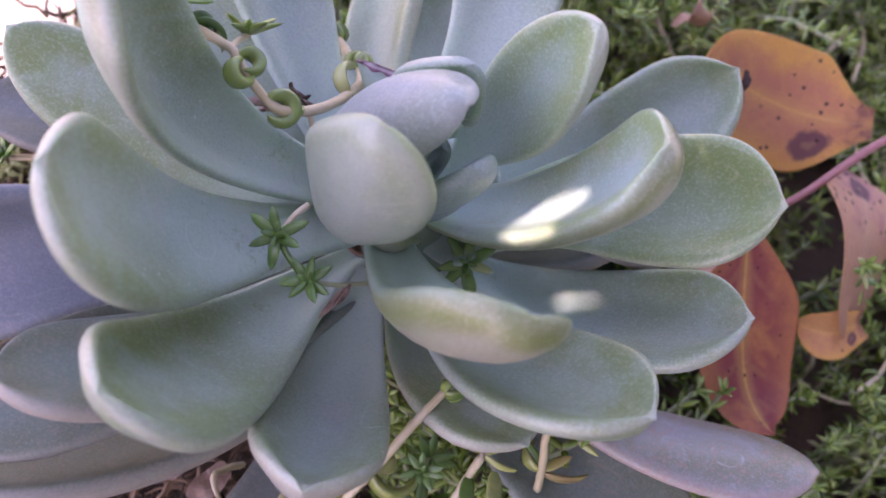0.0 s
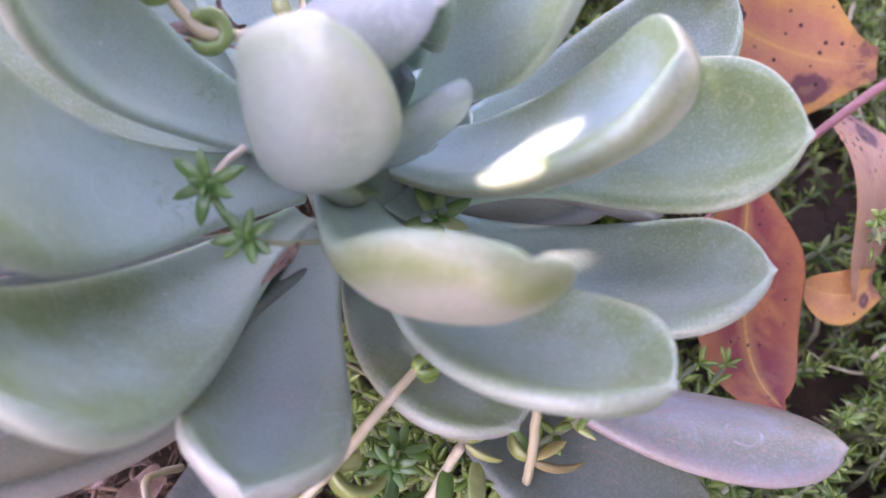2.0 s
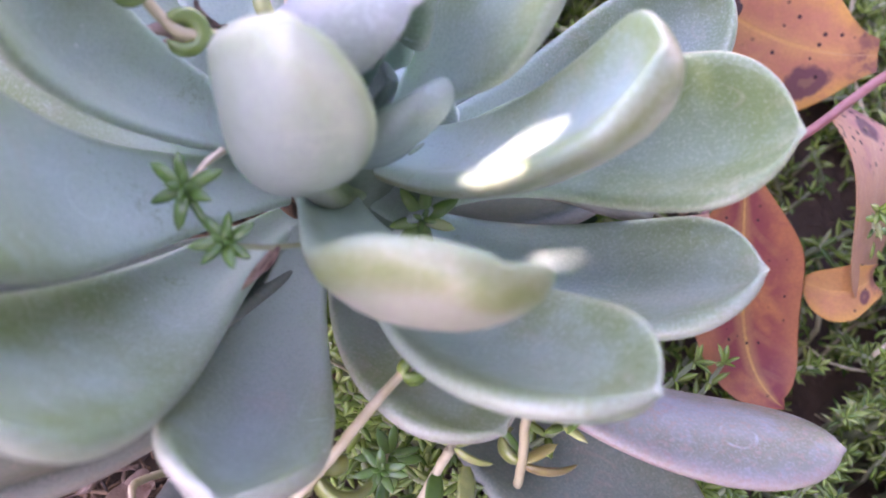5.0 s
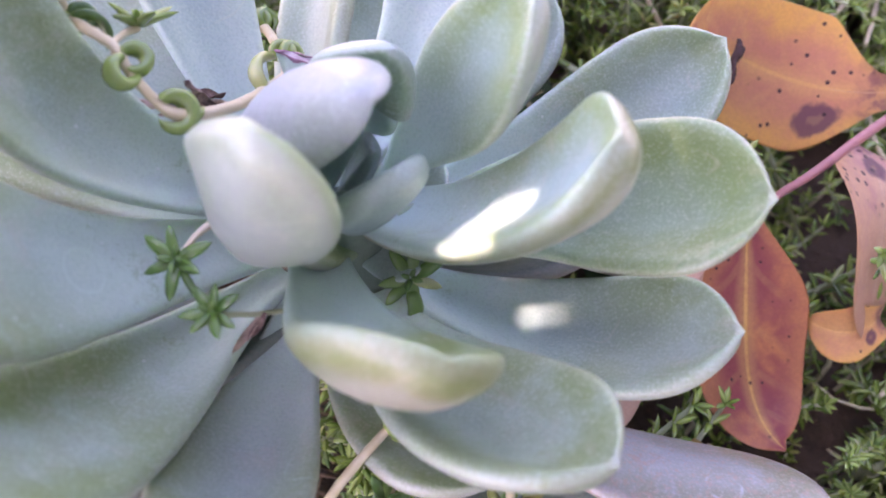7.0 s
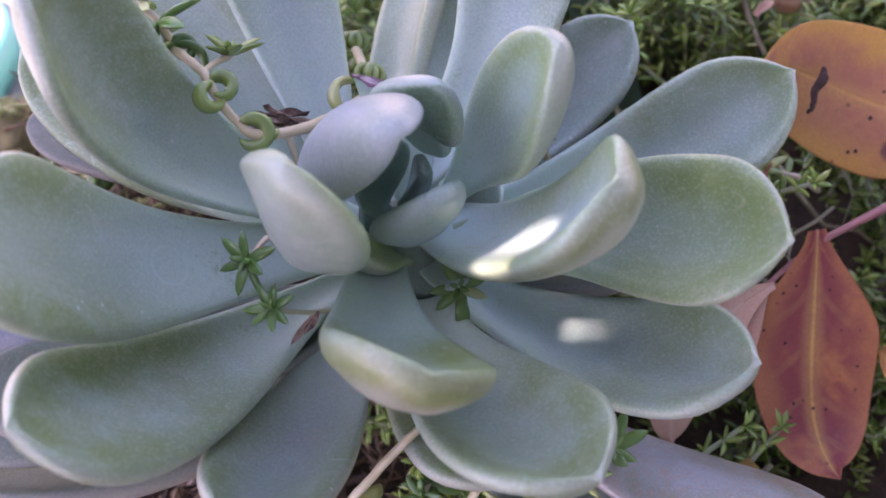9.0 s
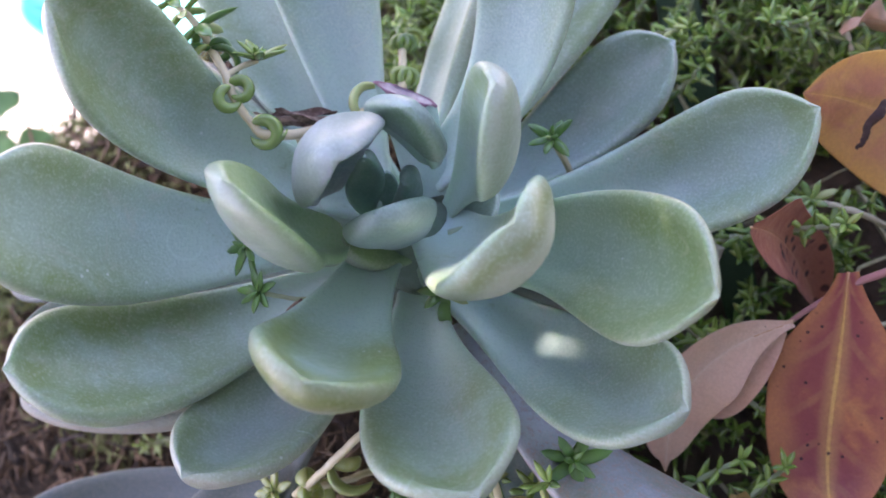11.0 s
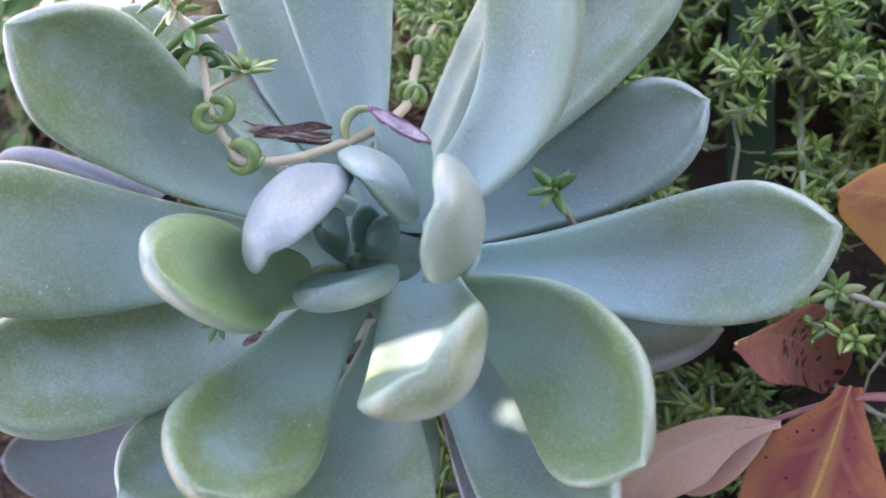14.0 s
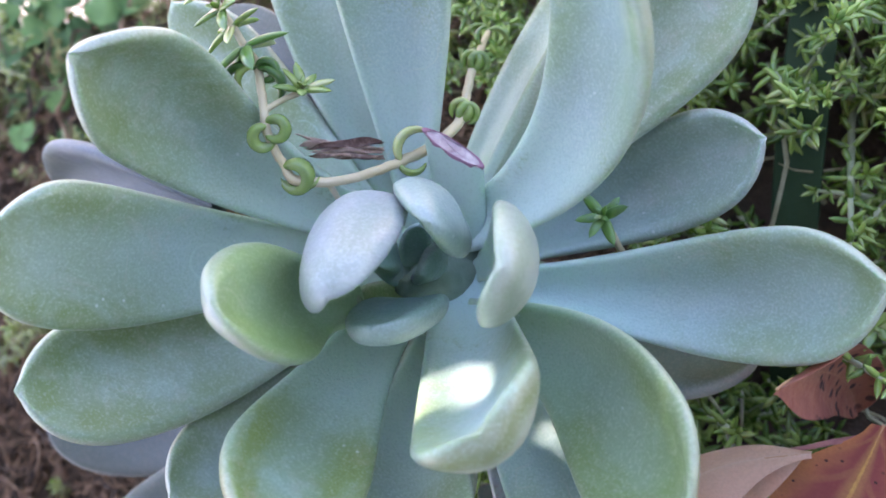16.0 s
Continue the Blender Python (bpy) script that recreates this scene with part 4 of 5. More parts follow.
H = sprig("pinkish stonecrop stem with browned curled leaves", [(0.0318, -0.0370, 0.0420), (0.0330, -0.0400, 0.0380), (0.0346, -0.0431, 0.0322), (0.0356, -0.0470, 0.0260), (0.0365, -0.0560, 0.0150)], [0.0007, 0.0008, 0.0008, 0.0008, 0.0008])
hook(H, (0.0350, -0.0428, 0.0326), (0.75, 0.75, 0.4), (-0.3, 0.2, 0.9), SPRIG_BROWN, 0.62, "paddle")
hook(H, (0.0350, -0.0434, 0.0318), (0.95, -0.2, 0.0), (0.1, -0.9, 0.4), SPRIG_BROWN, 1.05, "arm")
hook(H, (0.0342, -0.0431, 0.0320), (-0.95, -0.05, 0.1), (0.1, -0.9, 0.4), SPRIG_YELLOW, 0.80, "half")
hook(H, (0.0344, -0.0427, 0.0316), (-0.6, 0.5, 0.3), (0.1, -0.6, 0.8), SPRIG, 0.60, "paddle")
K = sprig("pale stonecrop stem with long yellow-green leaves", [(0.0240, -0.0400, 0.0290), (0.0231, -0.0436, 0.0325), (0.0222, -0.0475, 0.0270), (0.0210, -0.0530, 0.0190), (0.0190, -0.0600, 0.0080)], [0.0007, 0.0009, 0.0008, 0.0008, 0.0008])
hook(K, (0.0228, -0.0434, 0.0328), (-0.95, 0.1, 0.2), (0.1, -0.8, 0.5), SPRIG_YELLOW, 0.95, "arm")
hook(K, (0.0236, -0.0438, 0.0326), (0.85, -0.5, 0.1), (0.2, -0.8, 0.5), SPRIG_YELLOW, 0.75, "arm")
hook(K, (0.0262, -0.0458, 0.0310), (0.25, -0.9, 0.1), (0.2, 0.3, 0.9), SPRIG_YELLOW, 0.95, "paddle")
hook(K, (0.0222, -0.0475, 0.0275), (0.1, -0.9, 0.35), (0.0, 0.3, 0.9), SPRIG, 0.85, "paddle")
hook(K, (0.0236, -0.0434, 0.0330), (0.9, 0.45, 0.2), (0.2, -0.5, 0.8), SPRIG_YELLOW, 0.70, "arm")
M = sprig("green stonecrop shoots crowded under the front leaves", [(0.0150, -0.0420, 0.0120), (0.0142, -0.0460, 0.0230), (0.0135, -0.0490, 0.0260)], [0.0008, 0.0008, 0.0007])
star(M, (0.0135, -0.0490, 0.0262), (0.0, -0.4, 0.9), SPRIG, 0.9, 7, 60, 31)
star(M, (0.0142, -0.0460, 0.0240), (0.4, -0.4, 0.8), SPRIG, 0.95, 7, 66, 32, 3)
N_ = sprig("green stonecrop shoot crowded under the front leaves", [(0.0170, -0.0520, 0.0060), (0.0155, -0.0550, 0.0150), (0.0140, -0.0575, 0.0215)], [0.0008, 0.0008, 0.0007])
star(N_, (0.0140, -0.0576, 0.0218), (-0.1, -0.4, 0.9), SPRIG, 0.9, 7, 62, 34)
star(N_, (0.0155, -0.0550, 0.0160), (0.4, -0.2, 0.8), SPRIG, 1.2, 6, 66, 35, 3)
I_ = sprig("yellow-green stonecrop shoot below the front leaves", [(0.0030, -0.0540, 0.0150), (0.0000, -0.0600, 0.0250), (-0.0070, -0.0655, 0.0290)], [0.0008, 0.0008, 0.0007])
star(I_, (-0.0075, -0.0664, 0.0295), (-0.3, -0.3, 0.9), SPRIG_YELLOW, 1.0, 6, 66, 19)
hook(I_, (0.0000, -0.0605, 0.0250), (0.6, -0.7, 0.2), (0.2, 0.5, 0.8), SPRIG_YELLOW, 0.9)
hook(I_, (-0.0030, -0.0630, 0.0270), (0.3, -0.9, 0.2), (0.2, 0.5, 0.8), SPRIG_YELLOW, 0.9)
J = sprig("green stonecrop shoot beside the lower leaves", [(-0.0600, -0.0100, 0.0200), (-0.0680, -0.0120, 0.0290), (-0.0760, -0.0135, 0.0300), (-0.0840, -0.0160, 0.0300)], [0.0009, 0.0008, 0.0008, 0.0006])
hook(J, (-0.0690, -0.0122, 0.0292), (0.2, 0.9, 0.4), (0, 0, 1), SPRIG, 0.9, "half")
hook(J, (-0.0740, -0.0130, 0.0300), (-0.4, -0.8, 0.4), (0, 0, 1), SPRIG, 0.9)
hook(J, (-0.0780, -0.0140, 0.0300), (0.1, 0.9, 0.4), (0, 0, 1), SPRIG, 0.9)
star(J, (-0.0846, -0.0164, 0.0300), (-0.7, -0.1, 0.7), SPRIG, 1.0, 6, 62, 21)

# ---- dry bracts in the rosette ----
bracts = tagged(new("dried_bracts"), "shrivelled brown dry bracts caught between leaves", "dry debris")
for i in range(8):
    rng = random.Random(30 + i)
    x0 = Vector((-0.0275 + rng.uniform(-0.002, 0.002), 0.0030 + rng.uniform(-0.0015, 0.0015), 0.0525 + rng.uniform(-0.001, 0.0015)))
    x3 = Vector((-0.0374, -0.0045, 0.0615)) if i % 2 else Vector((-0.0345, -0.0042, 0.0640))
    if i == 0:
        x3 = Vector((-0.0294, -0.0022, 0.0715))
    x3 += Vector((rng.uniform(-0.0015, 0.0025), rng.uniform(-0.0012, 0.0012), rng.uniform(-0.0015, 0.0015)))
    c = (x0 + x3) / 2 + Vector((rng.uniform(-0.001, 0.001), rng.uniform(-0.001, 0.001), rng.uniform(0, 0.001)))
    v, q, uv = blade(x0, x0.lerp(c, 0.6), x3.lerp(c, 0.6), x3, rng.uniform(0.0007, 0.0019), 0.35, 0.6, rng.uniform(-1, 1), rng.uniform(-3, 3), 0.9, 0.0005, rows=26, half=6, wave=0.0005, seed=i)
    link_mesh("bract", v, q, BARK, bracts, "", uv)

# ---- fallen autumn twig and leaves ----
twig = tagged(new("fallen_twig"), "fallen reddish twig with orange and purple autumn leaves on the stonecrop", "fallen twig")
v, q = tube([(0.0560, 0.0040, 0.0120), (0.0620, 0.0160, 0.0150), (0.0690, 0.0275, 0.0190), (0.0780, 0.0365, 0.0245), (0.0920, 0.0530, 0.0290), (0.1150, 0.0740, 0.0330)], [0.0004, 0.0005, 0.0007, 0.0009, 0.0010, 0.0011], 10, 0.00005, 2)
link_mesh("stalk", v, q, TWIG, twig)


# lower half of the folded tan leaf
v, q, uv = blade((0.0622, 0.0140, 0.0165), (0.0610, 0.0080, 0.0130), (0.0590, 0.0010, 0.0100), (0.0575, -0.0070, 0.0080), 0.0100, 0.55, 0.15, -0.3, 0.0, 0.2, 0.0005, rows=24, half=10, up=(0, 0, 1), wave=0.0006, seed=9, lens=0.9)
link_mesh("leaf", v, q, FALL_TAN, twig, "lower half of the folded tan leaf", uv)
# extra orange lobe of the curled leaf
v, q, uv = blade((0.1025, 0.0180, 0.0085), (0.0990, 0.0130, 0.0100), (0.0950, 0.0110, 0.0095), (0.0890, 0.0140, 0.0060), 0.0125, 0.5, 0.6, 0.5, 0.3, 0.3, 0.0005, rows=24, half=10, up=(0, 0, 1), wave=0.0006, seed=8, lens=0.9)
link_mesh("leaf", v, q, FALL_ORANGE, twig, "curled orange leaf tip", uv)


def fallen(parent, material, label, name, seed, *shape):
    v, q, uv = blade(*shape, 0.0005, rows=40, half=14, up=(0, 0, 1), wave=0.0010, seed=seed, lens=0.9, point=0.002)
    leaf = link_mesh(name, v, q, material, parent, label, uv)
    x, d, side, nor = spine_frames(*shape[:4], np.linspace(0, 0.93, 14), shape[7], shape[8], (0, 0, 1))
    v, q = tube(x - nor * 0.00025, np.linspace(0.00032, 0.00010, 14), 6, steps=1)
    link_mesh("midrib", v, q, RIB, leaf)
    return leaf


spotted = fallen(twig, FALL_ORANGE, "orange leaf with dark spots", "leaf", 1, (0.0941, 0.0645, 0.0193), (0.0736, 0.0601, 0.0136), (0.0583, 0.0672, 0.0177), (0.0467, 0.0528, 0.0364), 0.0301, 0.300, 0.240, 0.670, -0.020, 0.053)
fallen(twig, FALL_PURPLE, "purple-red leaf with yellow rim", "leaf", 3, (0.0675, 0.0288, 0.0215), (0.0754, 0.0130, 0.0088), (0.0791, -0.0036, -0.0046), (0.0871, -0.0130, 0.0048), 0.0255, 0.367, 0.153, -0.091, 0.154, 0.098)
fallen(twig, FALL_PINK, "curled pinkish leaf", "leaf", 2, (0.0903, 0.0527, 0.0154), (0.0984, 0.0406, 0.0228), (0.0951, 0.0265, 0.0185), (0.1035, 0.0165, 0.0040), 0.0342, 0.362, 0.164, 0.381, 0.486, 0.036)
fallen(twig, FALL_TAN, "dry tan-pink folded leaf", "leaf", 4, (0.0631, 0.0160, 0.0180), (0.0561, 0.0069, 0.0240), (0.0470, -0.0034, 0.0190), (0.0546, -0.0201, 0.0100), 0.0150, 0.550, 0.100, 0.750, -0.200, 0.250)
tagged(fallen(None, FALL_DARK, "", "fallen_leaf", 5, (0.0511, 0.0221, 0.0449), (0.0513, 0.0279, 0.0297), (0.0556, 0.0333, 0.0104), (0.0639, 0.0268, -0.0047), 0.0155, 0.347, 0.159, -0.174, 0.037, 0.500), "dark red fallen leaf with black spots", "fallen leaf")
v, q = tube([(0.0583, 0.0605, 0.0285), (0.0588, 0.0575, 0.0288), (0.0580, 0.0548, 0.0285), (0.0586, 0.0520, 0.0280), (0.0582, 0.0500, 0.0276)], [0.0004, 0.0011, 0.0008, 0.0006, 0.0004], 8, 0.0001, 6)
link_mesh("scar", v, q, SCAB, spotted, "dark brown scab")

# ---- stonecrop mat ----
def shoot(rng, height, nodes, curl, leaf_len):
    """One stonecrop shoot that stands on the origin: a stem with whorled leaves."""
    lean = rng.uniform(-0.45, 0.45, 2)
    pts = [(lean[0] * height * f * f, lean[1] * height * f * f, height * f) for f in (0, 0.35, 0.7, 1)]
    pieces, kinds = [tube(pts, [0.0009, 0.0008, 0.0007, 0.0004], 5, steps=1)], [0]
    pts = np.array(pts)
    for k in range(nodes):
        f = 0.30 + 0.70 * ((k + 1) / nodes) ** 0.8
        at = np.array([np.interp(f, (0, 0.35, 0.7, 1), pts[:, c]) for c in range(3)])
        young = k / nodes
        n = 3 if k < nodes - 1 else 5
        for i in range(n):
            t = 2 * math.pi * i / n + k * 1.05 + rng.uniform(-0.3, 0.3)
            lift = radians(22 + 45 * young**2 + rng.uniform(-14, 14))
            v, q = small_leaf(leaf_len * rng.uniform(0.8, 1.15) * (1 - 0.35 * young**3), 0.0012, 0.0008, curl * rng.uniform(0.5, 1.4) * (1.2 - young), 5, 4)
            m = turned(at, (math.cos(t) * math.cos(lift), math.sin(t) * math.cos(lift), math.sin(lift)), (0, 0, 1))
            m = np.array(m)
            pieces.append((v @ m[:3, :3].T + m[:3, 3], q)), kinds.append(1)
    return pieces, kinds


def scatter(name, label, spots, leaf_material, stem_material, heights, leaf_len, curl, seed):
    rng = np.random.default_rng(seed)
    made = []
    for i in range(10):
        pieces, kinds = shoot(rng, rng.uniform(*heights), int(rng.integers(8, 12)), curl, leaf_len)
        made.append((joined([p for p, k in zip(pieces, kinds) if k]), joined([p for p, k in zip(pieces, kinds) if not k])))
    leaves, stems = [], []
    for x, y, z in spots:
        (lv, lq), (sv, sq) = made[int(rng.integers(len(made)))]
        a, tx, ty, k = rng.uniform(0, 6.28), *rng.normal(0, 0.22, 2), rng.uniform(0.75, 1.2)
        m = np.array(Euler((tx, ty, a)).to_matrix()) * k
        leaves.append((lv @ m.T + (x, y, z), lq)), stems.append((sv @ m.T + (x, y, z), sq))
    mat = tagged(link_mesh(name, *joined(leaves), leaf_material), label, "stonecrop", kind="stuff")
    link_mesh("stems", *joined(stems), stem_material, mat)
    return mat


def in_bed(x, y):
    return -0.8 * x + 0.6 * y < 0.115 and bank_height(x, y) > -0.06


LYING = [((0.094, 0.064), (0.047, 0.053), 0.016, 1.0), ((0.067, 0.029), (0.087, -0.013), 0.0155, 1.0), ((0.090, 0.053), (0.103, 0.016), 0.012, 0.85), ((0.051, 0.022), (0.064, 0.027), 0.009, 1.0), ((0.060, 0.009), (0.052, -0.018), 0.011, 1.0)]


def under_leaf(x, y):
    """How far the shoots are pressed down by a fallen leaf over this spot."""
    down = 0.0
    for (ax, ay), (bx, by), r, depth in LYING:
        f = max(0, min(1, ((x - ax) * (bx - ax) + (y - ay) * (by - ay)) / ((bx - ax) ** 2 + (by - ay) ** 2)))
        away = math.hypot(x - ax - f * (bx - ax), y - ay - f * (by - ay)) - r
        down = max(down, depth * min(1.0, (0.007 - away) / 0.005))
    return down


def beside_strap(x, y):
    """Whether the strap leaf lies over this spot."""
    f = max(0, min(1, ((x - 0.045) * -0.0895 + (y - 0.027) * 0.119) / 0.02217))
    return math.hypot(x - 0.045 + f * 0.0895, y - 0.027 - f * 0.119) < 0.0040


def mat_spots(count, seed, test, lift):
    rng, out, k = random.Random(seed), [], 0
    while len(out) < count and k < count * 40:
        k += 1
        x, y = rng.uniform(-0.24, 0.24), rng.uniform(-0.20, 0.26)
        if in_bed(x, y) and test(x, y) and not beside_strap(x, y) and not (y > 0 and math.hypot(x, y) < 0.075 and rng.random() < 0.25):
            out.append((x, y, bank_height(x, y) + rng.uniform(*lift) - 0.026 * under_leaf(x, y)))
    return out


def green_side(x, y):
    """The mat covers the side of the bed beyond and beside the rosette."""
    return x > 0.012 - 0.55 * (y + 0.02) * (y < 0) + 0.02 * math.sin(40 * y) if y < 0.02 else x > -0.085 + 0.02 * math.sin(50 * y)


scatter("stonecrop_mat", "dense low mat of small glossy green stonecrop shoots", mat_spots(3000, 5, green_side, (-0.014, 0.000)), STONECROP, STALK, (0.032, 0.050), 0.0050, 1.5, 41)
scatter("creeping_stonecrop", "sparse yellowish stonecrop shoots over dry moss", mat_spots(60, 9, lambda x, y: not green_side(x, y) and x < -0.05, (-0.002, 0.002)), SPRIG_YELLOW, STRAW, (0.012, 0.022), 0.0055, 1.6, 43)


def litter(name, label, count, material, seed, test, length, radius, lift):
    rng = np.random.default_rng(seed)
    pieces = []
    while len(pieces) < count:
        x, y = rng.uniform(-0.24, 0.24), rng.uniform(-0.20, 0.26)
        if not (in_bed(x, y) and test(x, y)):
            continue
        a, n, l = rng.uniform(0, 6.28), 5, rng.uniform(*length)
        p = np.array((x, y, bank_height(x, y) + rng.uniform(*lift)))
        pts = [p]
        slope = rng.normal(0, 0.3)
        for k in range(n - 1):
            a += rng.normal(0, 0.5)
            slope = slope * 0.5 + rng.normal(0, 0.3)
            pts.append(pts[-1] + np.array((math.cos(a), math.sin(a), slope)) * l / n)
        r = rng.uniform(*radius)
        pieces.append(tube(pts, [r, r, r, r * 0.8, r * 0.4], 4, steps=1))
    v, q = joined(pieces)
    return tagged(link_mesh(name, v, q, material), label, "plant litter", kind="stuff")


def brown_side(x, y):
    return not green_side(x, y)


litter("dry_moss", "matted reddish-brown dry moss and fibres on soil", 9000, FIBRE, 51, lambda x, y: brown_side(x, y) and x < 0.05, (0.004, 0.020), (0.00015, 0.0007), (-0.001, 0.014))
litter("olive_moss", "olive and yellowish moss strands", 2600, MOSS, 52, lambda x, y: x < -0.07 and y > -0.10 and noise.noise(Vector((x * 30, y * 30, 7))) > -0.05, (0.003, 0.010), (0.00015, 0.0005), (0.003, 0.014))
litter("dry_stems", "pale dry stems among the stonecrop", 330, STRAW, 53, green_side, (0.015, 0.05), (0.0003, 0.0007), (0.004, 0.018))

# ---- pale runners over the mat ----
def runner(x, y, heading, seed):
    rng = random.Random(seed)
    p, a = Vector((x, y, rng.uniform(0.000, 0.004))), heading
    pts = [p]
    for k in range(5):
        a += rng.uniform(-0.5, 0.5)
        pts.append(pts[-1] + Vector((math.cos(a), math.sin(a), rng.uniform(-0.15, 0.15))) * 0.0075)
    thing = sprig("pale trailing stonecrop runner with small curled leaves", pts, [0.0005, 0.0006, 0.0006, 0.0006, 0.0005, 0.0004])
    for k in range(1, 5):
        for sgn in (-1, 1):
            d = (pts[k + 1] - pts[k]).normalized()
            out = Vector((-d.y * sgn, d.x * sgn, 0.35)) + d * rng.uniform(-0.3, 0.5)
            hook(thing, pts[k], out, (d.x * 0.6, d.y * 0.6, 0.8), CURL if rng.random() < 0.6 else SPRIG_YELLOW, rng.uniform(0.45, 0.65), "hook" if rng.random() < 0.5 else "half")
    star(thing, pts[-1], (math.cos(a), math.sin(a), 0.9), SPRIG_YELLOW, 0.8, 6, 60, seed)


for i, (x, y, h) in enumerate([(0.108, 0.004, 0.8), (0.118, -0.014, 1.2), (0.112, -0.036, 0.6), (0.080, -0.040, 0.4), (0.062, -0.060, 1.0), (0.118, 0.038, 2.4), (0.070, 0.085, 0.6), (0.048, 0.078, 2.0), (0.020, 0.105, 1.0), (0.095, 0.088, 1.8), (0.125, 0.010, 1.9)]):
    runner(x, y, h, 60 + i)

# ---- scraps among the mat and under the rosette ----
def scrap(material, name, label, category, seed, *shape, wave=0.0016):
    v, q, uv = blade(*shape, 0.0005, rows=26, half=10, up=(0, 0, 1), wave=wave, seed=seed, lens=0.9, point=0.001)
    return tagged(link_mesh(name, v, q, material, None, "", uv), label, category)


scrap(FALL_TAN, "dry_leaf", "curled dry tan leaf caught in the stonecrop", "dry leaf", 21, (0.0432, 0.0785, 0.0130), (0.0450, 0.0850, 0.0190), (0.0490, 0.0800, 0.0150), (0.0528, 0.0872, 0.0120), 0.0060, 0.5, 0.3, 0.7, 2.0, 0.7)
scrap(FALL_YELLOW, "fallen_leaf", "dull yellow fallen leaf deep in the stonecrop", "fallen leaf", 22, (0.0690, -0.0180, 0.0030), (0.0715, -0.0220, 0.0060), (0.0740, -0.0270, 0.0050), (0.0760, -0.0330, 0.0000), 0.0120, 0.5, 0.2, 0.3, 0.3, 0.2)
scrap(BARK, "dry_leaf", "crumpled brown dry leaf under the rosette", "dry leaf", 23, (-0.0335, -0.0640, 0.0130), (-0.0315, -0.0610, 0.0170), (-0.0290, -0.0600, 0.0160), (-0.0265, -0.0575, 0.0140), 0.0075, 0.5, 0.4, 0.4, 1.2, 0.6)
scrap(BARK, "dry_leaf", "crumpled brown dry leaf under the rosette", "dry leaf", 24, (-0.0275, -0.0665, 0.0120), (-0.0262, -0.0640, 0.0160), (-0.0250, -0.0620, 0.0150), (-0.0225, -0.0605, 0.0130), 0.0055, 0.5, 0.4, -0.5, 1.0, 0.7)
scrap(FALL_TAN, "fallen_leaf", "small round yellow-brown leaf at the bed's edge", "fallen leaf", 25, (-0.1440, 0.0060, -0.0240), (-0.1445, 0.0070, -0.0160), (-0.1455, 0.0085, -0.0090), (-0.1465, 0.0100, -0.0020), 0.0090, 0.5, 0.2, 1.2, 0.2, 0.2, wave=0.0006)
P_ = sprig("pale bare stonecrop stem under the rosette", [(-0.0215, -0.0560, 0.0060), (-0.0240, -0.0600, 0.0180), (-0.0235, -0.0625, 0.0210), (-0.0215, -0.0650, 0.0195)], [0.0007, 0.0007, 0.0006, 0.0005])
hook(P_, (-0.0215, -0.0650, 0.0196), (0.7, -0.6, 0.1), (0, 0, 1), SPRIG_BROWN, 0.6, "half")
Q_ = sprig("bright green stonecrop tip over the dark red fallen leaf", [(0.0690, 0.0480, 0.0000), (0.0630, 0.0450, 0.0090), (0.0575, 0.0425, 0.0135), (0.0548, 0.0411, 0.0148)], [0.0007, 0.0007, 0.0006, 0.0006])
star(Q_, (0.0546, 0.0410, 0.0152), (-0.25, -0.1, 0.95), CURL, 0.92, 7, 62, 44)
hook(Q_, (0.0590, 0.0432, 0.0125), (0.2, -0.9, 0.1), (0, 0, 1), CURL, 0.45, "paddle")
hook(Q_, (0.0600, 0.0436, 0.0120), (-0.1, 0.9, 0.2), (0, 0, 1), CURL, 0.45, "paddle")


def build_clod():
    """A lump of earth grown over with moss."""
    n, m, v = 26, 36, []
    for i in range(n):
        for j in range(m):
            a, b = math.pi * i / (n - 1), 2 * math.pi * j / m
            d = Vector((math.sin(a) * math.cos(b), math.sin(a) * math.sin(b), math.cos(a)))
            k = 1 + 0.30 * noise.noise(d * 1.7) + 0.14 * noise.noise(d * 5) + 0.06 * noise.noise(d * 13)
            v.append((-0.137 + 0.015 * k * d.x, -0.004 + 0.013 * k * d.y, -0.022 + 0.011 * k * d.z))
    tagged(link_mesh("earth_clod", v, grid_quads(n, m), CLOD), "brown clod of earth with olive moss at the bed's edge", "clod")


build_clod()

# ---- strap leaf and herb leaves ----
v, q, uv = blade((0.0555, 0.016, -0.026), (0.0255, 0.048, -0.002), (0.0015, 0.078, 0.004), (-0.0445, 0.146, 0.000), 0.0105, 0.5, 0.8, 0.1, 0.2, 0.25, 0.0008, rows=30, half=8, up=(0, 0, 1))
tagged(link_mesh("strap_leaf", v, q, BLADE, None, "", uv), "long dark green strap leaf lying in the stonecrop", "grass leaf")


